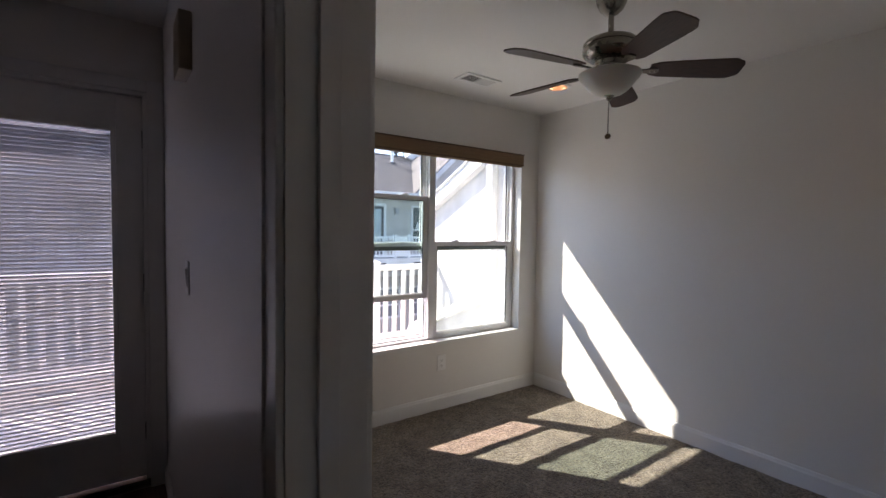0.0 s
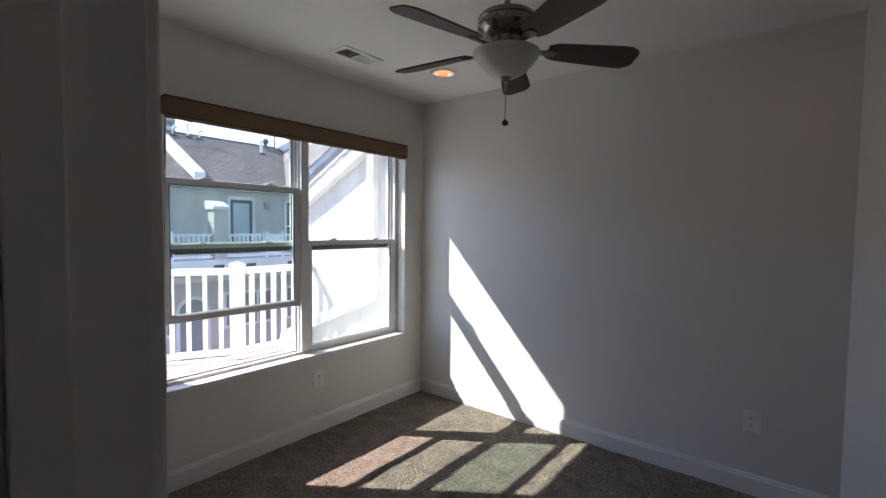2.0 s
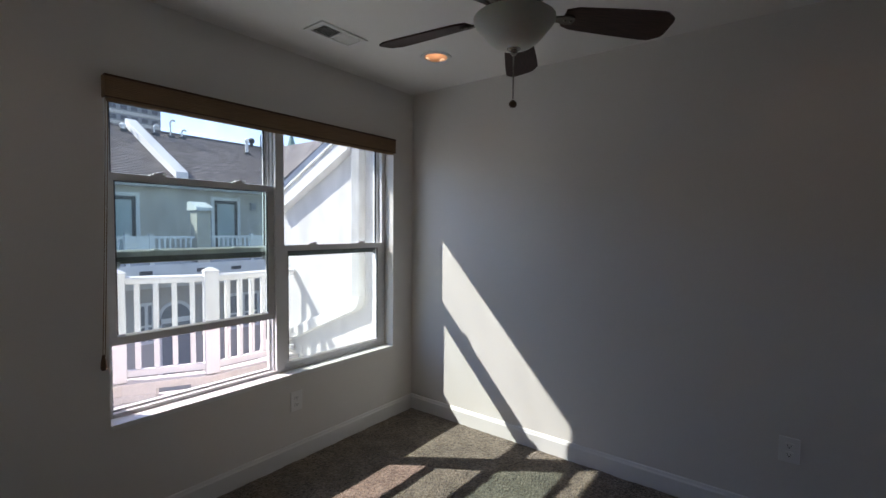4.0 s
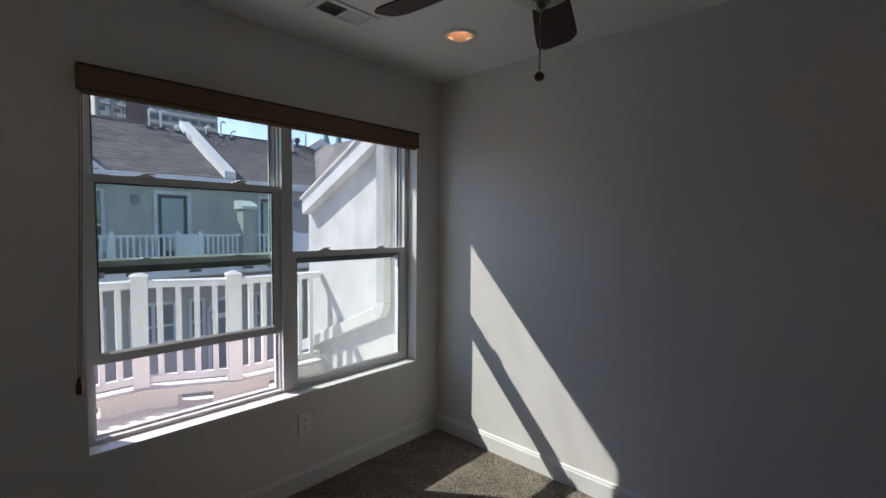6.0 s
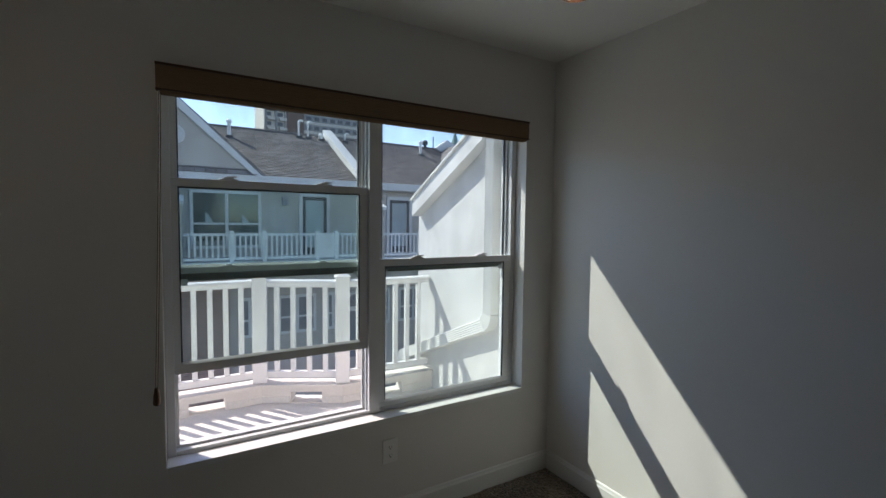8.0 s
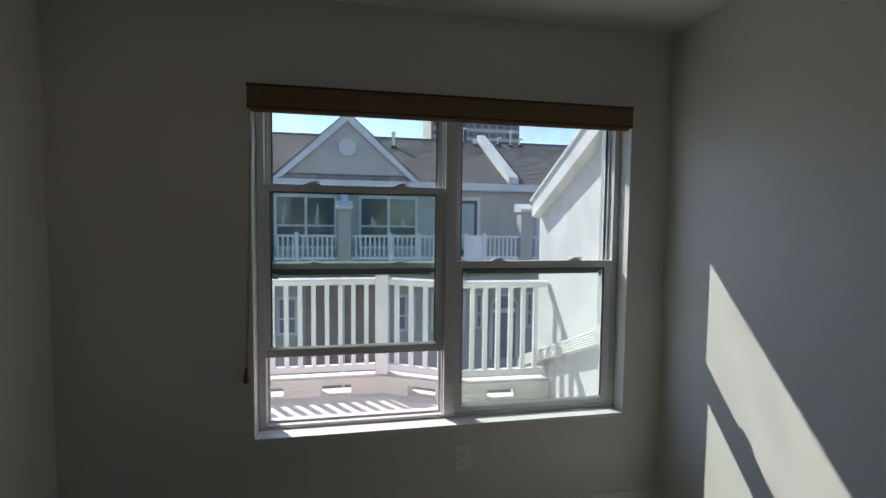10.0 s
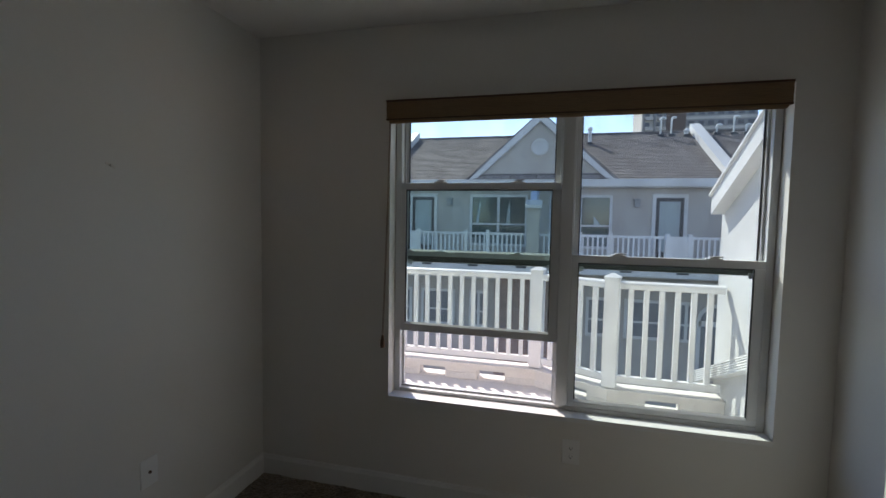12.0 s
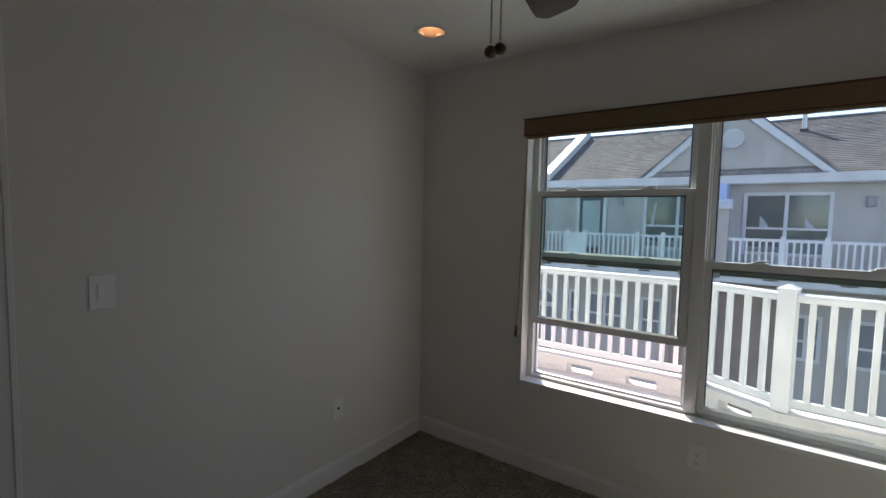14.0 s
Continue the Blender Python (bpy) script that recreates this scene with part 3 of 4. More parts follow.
# ---- ceiling fan ----
def ceiling_fan():
    f = thing("ceiling_fan", (1.438, -1.61, CZ), "dark walnut ceiling fan with nickel body and frosted light bowl", "ceiling fan")
    part("canopy", lathe([(0, 0), (0.066, 0), (0.067, -0.01), (0.063, -0.03), (0.05, -0.058), (0.03, -0.076), (0.018, -0.08), (0, -0.08)]), NICKEL, f, "", 35)
    part("downrod", lathe([(0, -0.075), (0.012, -0.075), (0.012, -0.168), (0.024, -0.172), (0.028, -0.185), (0, -0.185)], 24), NICKEL, f, "", 35)
    part("motor_housing", lathe([(0, -0.175), (0.045, -0.178), (0.085, -0.185), (0.108, -0.196), (0.116, -0.208), (0.116, -0.216), (0.112, -0.219), (0.112, -0.224), (0.117, -0.227),
                                 (0.117, -0.246), (0.11, -0.256), (0.092, -0.27), (0.07, -0.276), (0, -0.276)], 56), NICKEL, f, "", 30)
    part("switch_housing", lathe([(0, -0.27), (0.062, -0.274), (0.066, -0.286), (0.06, -0.302), (0.07, -0.308), (0.072, -0.322), (0.06, -0.33), (0, -0.33)], 40), NICKEL, f, "", 30)
    part("light_bowl", lathe([(0.05, -0.33), (0.124, -0.334), (0.133, -0.338), (0.132, -0.346), (0.124, -0.358), (0.112, -0.371), (0.102, -0.384), (0.092, -0.396), (0.078, -0.41), (0.058, -0.423), (0.03, -0.431), (0, -0.433)], 56), FROST, f, "white frosted glass bowl", 50)
    part("finial", lathe([(0, -0.422), (0.024, -0.426), (0.022, -0.434), (0.012, -0.439), (0.012, -0.446), (0.006, -0.453), (0, -0.454)], 24), NICKEL, f, "", 35)
    for (x, y), drop in (((0.0, 0.0), -0.598), ((0.016, 0.01), -0.592)):
        top = -0.45 if x == 0 else -0.435
        bm = bmesh.new()
        n = int((top - drop) / 0.0052)
        for k in range(n):
            bmesh.ops.create_icosphere(bm, subdivisions=1, radius=0.0026, matrix=Matrix.Translation((x, y, top - 0.0052 * k)))
        part("pull_chain", bm, NICKEL, f, "beaded metal pull chain")
        part("chain_knob", lathe([(0, 0.011), (0.005, 0.01), (0.012, 0.003), (0.013, -0.004), (0.009, -0.011), (0, -0.013)], 20), BRONZE, f, "small dark round knob", 50).location = (x, y, drop - 0.01)
    bm = bmesh.new()
    half = [(0.165, 0.036), (0.2, 0.05), (0.28, 0.057), (0.38, 0.064), (0.46, 0.068), (0.49, 0.067), (0.522, 0.046), (0.528, 0.03)]
    ring = half + [(x, -y) for x, y in half[::-1]]
    lo, hi = [bm.verts.new((x, y, -0.003)) for x, y in ring], [bm.verts.new((x, y, 0.003)) for x, y in ring]
    bm.faces.new(lo[::-1]), bm.faces.new(hi)
    for k in range(len(ring)):
        q = (k + 1) % len(ring)
        bm.faces.new((lo[k], lo[q], hi[q], hi[k]))
    bmesh.ops.recalc_face_normals(bm, faces=bm.faces)
    blade_mesh = mesh_of("blade", bm, BLADE)
    arm = prism([(0.06, -0.016), (0.11, -0.011), (0.145, -0.014), (0.175, -0.021), (0.196, -0.016), (0.203, 0), (0.196, 0.016), (0.175, 0.021), (0.145, 0.014), (0.11, 0.011), (0.06, 0.016)], -0.011, -0.0045, "z")
    bmesh.ops.bevel(arm, geom=arm.edges[:], offset=0.002, segments=2, affect="EDGES")
    arm_mesh = mesh_of("blade_arm", arm, DARK_NICKEL, 40)
    for k in range(5):
        a = radians(25 + 72 * k)
        tilt = Matrix.Translation((0, 0, -0.318)) @ Matrix.Rotation(a, 4, "Z") @ Matrix.Rotation(radians(2.2 if k in (0, 4) else 0.5), 4, "Y") @ Matrix.Rotation(radians(-14), 4, "X")
        blade = new("blade", blade_mesh)
        blade.parent, blade.matrix_basis = f, tilt
        iron = new("blade_arm", arm_mesh)
        iron.parent, iron.matrix_basis = f, tilt
        for sx in (0.168, 0.188):
            sc = part("screw", lathe([(0, -0.0135), (0.0045, -0.013), (0.005, -0.0105), (0, -0.0105)], 12), NICKEL, f)
            sc.matrix_basis = tilt @ Matrix.Translation((sx, 0, 0))


ceiling_fan()


# ---- lamps and vent in the ceiling ----
def downlight(x, y):
    d = thing("recessed_light", (x, y, CZ), "round white recessed ceiling light, glowing warm orange", "ceiling light", "recessed ceiling lights")
    part("trim_ring", lathe([(0.068, 0.0), (0.068, -0.004), (0.074, -0.007), (0.09, -0.006), (0.094, -0.001), (0.094, 0.0)], 48), TRIM, d, "white metal trim ring", 40)
    part("reflector", lathe([(0.068, -0.004), (0.062, 0.012), (0.056, 0.06), (0.05, 0.1), (0.0, 0.102)], 48), CAN, d, "warm lit reflector", 40)
    part("bulb", lathe([(0, 0.1), (0.03, 0.098), (0.044, 0.075), (0.046, 0.058), (0.038, 0.05), (0, 0.046)], 32), BULB, d, "glowing warm lamp", 50)
    return d


for x, y in LAMPS:
    downlight(x, y)


def ceiling_vent():
    v = thing("ceiling_vent", (1.69, -0.405, CZ), "white metal ceiling air vent with angled louvres", "air vent")
    hx, hy = 0.15, 0.078
    part("frame", boxes(((-hx, -hy, -0.008), (hx, -hy + 0.025, 0)), ((-hx, hy - 0.025, -0.008), (hx, hy, 0)), ((-hx, -hy + 0.025, -0.008), (-hx + 0.03, hy - 0.025, 0)),
                        ((hx - 0.03, -hy + 0.025, -0.008), (hx, hy - 0.025, 0)), bevel=0.002), TRIM, v)
    # no hole in the ceiling here: a black sheet gives the duct's darkness
    part("duct", box((-hx + 0.03, -hy + 0.025, -0.0015), (hx - 0.03, hy - 0.025, -0.0005)), SLOT, v, "black sheet for the unlit depth of the duct")
    part("divider", box((-0.006, -hy + 0.025, -0.008), (0.006, hy - 0.025, -0.001)), TRIM, v)
    for s in (-1, 1):
        me = mesh_of("louvre", box((-0.0045, -hy + 0.026, -0.0005), (0.0045, hy - 0.026, 0.0005), 0, Matrix.Rotation(radians(38 * s), 4, "Y")), TRIM)
        for k in range(9):
            shared("louvre", me, v, (s * (0.018 + 0.0118 * k), 0, -0.0045))


ceiling_vent()


# ---- plates on the walls ----
def outlet(m, label, blank=False, switch=False):
    """Plate whose face looks along local -y."""
    o = thing("light_switch" if switch else "wall_plate" if blank else "power_outlet", (0, 0, 0), label, "light switch" if switch else "wall plate" if blank else "outlet")
    o.matrix_basis = m
    w, h = (0.04, 0.06)
    part("plate", box((-w, -0.006, -h), (w, 0, h), 0.0025), PLATE, o)
    if switch:
        part("rocker_frame", box((-0.02, -0.0075, -0.036), (0.02, -0.0055, 0.036), 0.001), PLATE, o)
        part("rocker", box((-0.016, -0.011, -0.031), (0.016, -0.006, 0.031), 0.002, Matrix.Rotation(radians(3), 4, "X")), PLATE, o)
    elif blank:
        part("jack", lathe([(0, 0.0), (0.006, 0.0), (0.006, 0.012), (0.003, 0.013), (0, 0.013)], 14), BRONZE, o, "small dark cable jack").rotation_euler = (radians(90), 0, 0)
    else:
        for s in (-1, 1):
            sock = part("socket", prism([(-0.017, -0.01), (-0.01, -0.0145), (0.01, -0.0145), (0.017, -0.01), (0.017, 0.01), (0.01, 0.0145), (-0.01, 0.0145), (-0.017, 0.01)], -0.0085, -0.005), PLATE, o)
            sock.location = (0, 0, s * 0.0205)
            part("slot", boxes(((-0.0075, -0.0092, -0.004), (-0.0055, -0.0084, 0.006)), ((0.0055, -0.0092, -0.003), (0.0075, -0.0084, 0.005)), ((-0.0025, -0.0092, -0.0105), (0.0025, -0.0084, -0.006))), SLOT, sock)
    part("screw", lathe([(0, 0.0), (0.003, 0.0), (0.003, 0.0015), (0, 0.002)], 10), PLATE, o).matrix_basis = Matrix.Translation((0, -0.0055, 0)) @ Matrix.Rotation(radians(90), 4, "X")


outlet(pose(1.705, 0, 0.365), "white duplex power outlet on the wall under the window")
outlet(pose(RX, -2.375, 0.395, 0, 0, -90), "white duplex power outlet on the bare wall")
outlet(pose(0, -1.838, 1.203, 0, 0, 90), "white rocker light switch beside the doorway", switch=True)
outlet(pose(0, -0.746, 0.405, 0, 0, 90), "white wall plate with a small cable jack", blank=True)
outlet(pose(PX, -0.98, 1.22, 0, 0, -90), "white light switch on the hall wall", switch=True)
nail = part("wall_anchor", boxes(((-0.0, -0.019, -0.004), (0.0025, 0.019, 0.004)), ((0.0, -0.004, -0.004), (0.009, 0.004, 0.004)), bevel=0.001), CREAM)
nail.matrix_basis = pose(0, -0.874, 1.648, -22, 0, 0)
tagged(nail, "small tan wall anchor stuck in white paint", "wall anchor")
nail = tagged(part("door_chime", box((PX - 0.04, -1.14, 1.91), (PX, -0.98, 2.1), 0.006), TAN), "tan box mounted high on the hall wall", "chime box")


# ---- balcony door in the hall ----
def balcony_door():
    d = thing("door_1", (0, 0, 0), "white glazed balcony door with closed mini blinds between the panes", "door", kind="structure")
    y = 0.03
    x0, x1, z0, z1 = EX0, EX1, 0.045, EZ
    for a, b in (((x0, 0.0, z0), (x0 + 0.03, NT, z1)), ((x1 - 0.03, 0.0, z0), (x1, NT, z1)), ((x0 + 0.03, 0.0, z1 - 0.03), (x1 - 0.03, NT, z1))):
        part("jamb", box(a, b, 0.002), TRIM, d)
    part("threshold", box((x0, 0.0, 0.0), (x1, NT, 0.043), 0.004), BRONZE, d, "dark metal threshold")
    for a, b in (((x0 - 0.06, -0.016, 0), (x0 + 0.012, 0, z1 + 0.05)), ((x1 - 0.012, -0.016, 0), (x1 + 0.06, 0, z1 + 0.05)), ((x0 + 0.012, -0.016, z1 - 0.012), (x1 - 0.012, 0, z1 + 0.05))):
        part("casing", box(a, b, 0.004), TRIM, d)
    a0, a1 = x0 + 0.0305, x1 - 0.0305
    part("door_stop", boxes(((x0 + 0.03, y + 0.047, z0), (x0 + 0.045, y + 0.07, z1 - 0.03)), ((x1 - 0.045, y + 0.047, z0), (x1 - 0.03, y + 0.07, z1 - 0.03)), ((x0 + 0.045, y + 0.047, z1 - 0.045), (x1 - 0.045, y + 0.07, z1 - 0.03))), TRIM, d)
    g0, g1, h0, h1 = a0 + 0.125, a1 - 0.112, 0.3, 1.9
    leaf = part("leaf", boxes(((a0, y, z0 + 0.008), (g0, y + 0.045, z1 - 0.034)), ((g1, y, z0 + 0.008), (a1, y + 0.045, z1 - 0.034)),
                              ((g0, y, z0 + 0.008), (g1, y + 0.045, h0)), ((g0, y, h1), (g1, y + 0.045, z1 - 0.034)), bevel=0.002), TRIM, d)
    part("glazing_bead", boxes(((g0, y - 0.012, h0), (g0 + 0.022, y + 0.006, h1)), ((g1 - 0.022, y - 0.012, h0), (g1, y + 0.006, h1)),
                               ((g0 + 0.022, y - 0.012, h0), (g1 - 0.022, y + 0.006, h0 + 0.022)), ((g0 + 0.022, y - 0.012, h1 - 0.022), (g1 - 0.022, y + 0.006, h1)), bevel=0.003), TRIM, leaf)
    part("pane", box((g0, y + 0.003, h0), (g1, y + 0.006, h1)), DOOR_PANE, leaf)
    part("pane", box((g0, y + 0.039, h0), (g1, y + 0.042, h1)), DOOR_PANE, leaf)
    for z in (0.3, 1.1, 1.85):
        part("hinge", lathe([(0, -0.045), (0.006, -0.045), (0.006, 0.045), (0, 0.045)], 12), NICKEL, d, "", 40).location = (a1 + 0.003, y - 0.004, z)
    slats = mesh_of("blind_slat", box((g0 + 0.004, -0.0105, -0.0003), (g1 - 0.004, 0.0105, 0.0003), 0, Matrix.Rotation(radians(0), 4, "X")), SLAT)
    n = int((h1 - h0 - 0.03) / 0.019)
    for k in range(n):
        s = shared("blind_slat", slats, leaf, (0, y + 0.0225, h0 + 0.014 + 0.019 * k))
        s.rotation_euler = (radians(-46), 0, 0)
    part("blind_headrail", box((g0 + 0.006, y + 0.015, h1 - 0.02), (g1 - 0.006, y + 0.03, h1 - 0.002)), SLAT, leaf)


balcony_door()


# ---- balcony ----
DKZ = -0.17
LX = -2.9
structure("balcony_deck", prism([(LX, NT), (2.97, NT), (2.97, 1.96), (2.1, 2.0), (1.48, 2.34), (LX, 2.34)], DKZ - 0.2, DKZ + 0.06, "z"), DECK, "pale coated balcony deck", "balcony floor")
structure("house_wall_outside", boxes(((HX - 1.6, NT, -7), (2.95, NT + 0.02, -0.42)), ((-3.4, 0.0, DKZ), (HX - 0.12, NT, CZ + 0.4))), STUCCO, "white stucco house front under the balcony", "wall")


def parapet_run(a, b, holes, parent):
    """Low wall from a to b on the plan with drain openings, and a capping."""
    a, b = Vector(a), Vector(b)
    way = b - a
    bm = wall_sheet(0, way.length, DKZ - 0.5, 0.0, 0.0, 0.14, [(h, h + 0.27, DKZ + 0.03, DKZ + 0.125) for h in holes])
    m = Matrix.Translation((a.x, a.y, 0)) @ Matrix.Rotation(math.atan2(way.y, way.x), 4, "Z")
    ob = part("parapet_wall", bm, CREAM, parent)
    ob.matrix_basis = m
    ends = [0.0, *(v for h in holes for v in (h - 0.012, h + 0.282)), way.length]
    for u, v in zip(ends[::2], ends[1::2]):
        ob = part("base_flashing", prism([(-0.0045, DKZ + 0.02), (-0.012, DKZ + 0.03), (-0.0045, DKZ + 0.085), (0.004, DKZ + 0.088), (0.004, DKZ + 0.02)], u, v, "x"), DECK, parent, "paler sealed strip along the foot")
        ob.matrix_basis = m
    ob = part("coping", box((-0.01, -0.02, 0.0), (way.length + 0.01, 0.16, 0.022), 0.005), CREAM, parent)
    ob.matrix_basis = m


par = thing("balcony_parapet", (0, 0, 0), "low cream stucco parapet with rectangular drain openings", "parapet", kind="structure")
par.location = (0, 0, 0.035)
P = [(LX, 2.14), (1.44, 2.14), (2.06, 1.81), (2.95, 1.79)]
parapet_run(P[0], P[1], [0.78, 1.38, 1.98, 2.58, 3.18, 3.78], par)
parapet_run(P[1], P[2], [0.25], par)
parapet_run(P[2], P[3], [0.3], par)

baluster_mesh = mesh_of("baluster", box((-0.02, -0.02, 0.0), (0.02, 0.02, 0.8), 0.004), RAIL)


def railing_run(a, b, parent, posts=(True, True), top=0.935):
    a, b = Vector(a), Vector(b)
    way = b - a
    turn = math.atan2(way.y, way.x)
    m = Matrix.Translation((a.x, a.y, 0)) @ Matrix.Rotation(turn, 4, "Z")
    for z0, z1, w in ((top - 0.055, top - 0.012, 0.03), (0.07, 0.128, 0.025)):
        r = part("rail", box((0.05, -w, z0), (way.length - 0.05, w, z1), 0.006), RAIL, parent)
        r.matrix_basis = m
    cap = part("top_rail_cap", prism([(-0.045, top - 0.012), (0.045, top - 0.012), (0.04, top + 0.002), (0.015, top + 0.012), (-0.015, top + 0.012), (-0.04, top + 0.002)], 0.05, way.length - 0.05, "x"), RAIL, parent, "", 40)
    cap.matrix_basis = m
    n = max(2, round((way.length - 0.18) / 0.1225))
    for k in range(n):
        p = b - way.normalized() * (0.15 + (way.length - 0.3) * k / (n - 1))
        shared("baluster", baluster_mesh, parent, (p.x, p.y, 0.13), turn)


def rail_post(p, parent, turn, h=0.968):
    bm = box((-0.06, -0.06, 0.03), (0.06, 0.06, h), 0.006)
    ob = part("post", bm, RAIL, parent)
    ob.location, ob.rotation_euler = (*p, 0), (0, 0, turn)
    capb = bmesh.new()
    bmesh.ops.create_cone(capb, cap_ends=True, segments=4, radius1=0.095, radius2=0.02, depth=0.03, matrix=Matrix.Translation((0, 0, h + 0.027)) @ Matrix.Rotation(radians(45), 4, "Z"))
    box_into(capb, (-0.067, -0.067, h), (0.067, 0.067, h + 0.013), 0.003)
    ob = part("post_cap", capb, RAIL, parent)
    ob.location, ob.rotation_euler = (*p, 0), (0, 0, turn)


rail = thing("balcony_railing", (0, 0, 0), "white vinyl balcony railing with square balusters on the parapet", "railing")
rail.location = (0, 0, 0.03)
Q = [(LX + 0.06, 2.22), (-1.5, 2.22), (1.44, 2.22), (2.08, 1.88), (2.98, 1.86)]
for a, b in zip(Q, Q[1:]):
    railing_run(a, b, rail)
for p, t in ((Q[0], 0), (Q[1], 0), (Q[2], -0.2), (Q[3], -0.25)):
    rail_post(p, rail, t)


# ---- wing wall beside the balcony ----
def wing_wall():
    w = thing("wing_wall", (0, 0, 0), "white stucco party wall with a sloping white rake board", "wall", kind="structure")
    X = 2.95
    ridge = lambda y: 1.648 + (2.02 - y) * 0.495
    part("wall", prism([(NT, -7.0), (2.09, -7.0), (2.09, ridge(2.09) - 0.03), (NT, ridge(NT) - 0.03)], X, X + 0.24, "x"), STUCCO, w)
    part("rake_board", prism([(2.045, ridge(2.045) - 0.08), (2.045, ridge(2.045) + 0.075), (NT, ridge(NT) + 0.075), (NT, ridge(NT) - 0.08)], X - 0.1, X + 0.34, "x"), FAR_TRIM, w, "white painted rake board")
    part("rake_drip", prism([(2.06, ridge(2.06) + 0.076), (2.06, ridge(2.06) + 0.095), (NT, ridge(NT) + 0.095), (NT, ridge(NT) + 0.076)], X - 0.12, X + 0.36, "x"), SPOUT, w)
    part("corner_board", box((X - 0.03, NT + 0.0, DKZ), (X, NT + 0.1, 2.5), 0.003), FAR_TRIM, w)


wing_wall()


def downspout():
    d = thing("downspout", (0, 0, 0), "white painted metal downspout elbowing across the stucco wall", "downspout")

    def corrugated(points, w=0.052, t=0.038):
        """Rectangular pipe with raised ribs along a path in the wall's plane."""
        bm = bmesh.new()
        prof = []
        for k in range(13):
            prof.append((-w + 2 * w * k / 12, 2 * t + (0.006 if k % 2 else 0.0)))
        prof = [(-w, 0.0)] + prof + [(w, 0.0)]
        rings = []
        for k, (y, z) in enumerate(points):
            a, b = points[max(k - 1, 0)], points[min(k + 1, len(points) - 1)]
            way = Vector((b[0] - a[0], b[1] - a[1])).normalized()
            nrm = Vector((-way.y, way.x))
            rings.append([bm.verts.new((2.95 - u, y + nrm.x * s, z + nrm.y * s)) for s, u in prof])
        for a, b in zip(rings, rings[1:]):
            for k in range(len(prof)):
                q = (k + 1) % len(prof)
                bm.faces.new((a[k], a[q], b[q], b[k]))
        bm.faces.new(rings[0]), bm.faces.new(rings[-1][::-1])
        bmesh.ops.recalc_face_normals(bm, faces=bm.faces)
        return bm
    part("pipe", corrugated([(0.8, 2.28), (0.8, 1.5), (0.8, 0.79)]), SPOUT, d)
    bend = []
    for k in range(9):
        a = radians(180 + 67 * k / 8)
        bend.append((0.91 + 0.11 * math.cos(a), 0.79 + 0.11 * math.sin(a)))
    # ridged elbow: the path is drawn in small steps so that its folds show
    part("elbow", corrugated(bend, 0.055, 0.04), SPOUT, d)
    fold = mesh_of("fold", box((-0.088, -0.058, -0.003), (0.004, 0.058, 0.003), 0.0015), SPOUT)
    for y, z in bend[1:-1]:
        s = new("fold", fold)
        s.parent = d
        s.matrix_basis = Matrix.Translation((2.95, y, z)) @ Matrix.Rotation(math.atan2(z - 0.79, y - 0.91) + math.pi, 4, "X") @ Matrix.Rotation(0, 4, "X")
    y, z = bend[-1]
    part("leader", corrugated([(y, z), (y + 0.75, z - 0.315), (y + 1.42, z - 0.596)]), SPOUT, d)
    y, z = y + 1.42, z - 0.596
    turn = [(y + 0.1 * math.sin(a), z - 0.042 - 0.1 * (1 - math.cos(a)) * 0.9 - 0.42 * 0.1 * math.sin(a) + 0.042) for a in (0.0, 0.4, 0.8, 1.2, 1.5)]
    part("elbow", corrugated(turn + [(turn[-1][0], turn[-1][1] - 0.2)], 0.055, 0.04), SPOUT, d)


downspout()
structure("roof_eave", prism([(NT, 2.44), (0.62, 2.35), (0.62, 2.47), (NT, 2.62)], -3.4, 2.94, "x"), FAR_TRIM, "white painted roof eave over the window", "eave")
structure("roof_own", prism([(0.64, 2.48), (-6.5, 5.9), (-6.5, 6.05), (0.64, 2.6)], -3.4, 3.3, "x"), SHINGLE, "dark shingle roof of the house", "roof")


# ---- houses across the court ----
FY = 15.4
WALLZ, GROUND = 2.55, -6.2
UNIT, MID = 12.7, 0.9


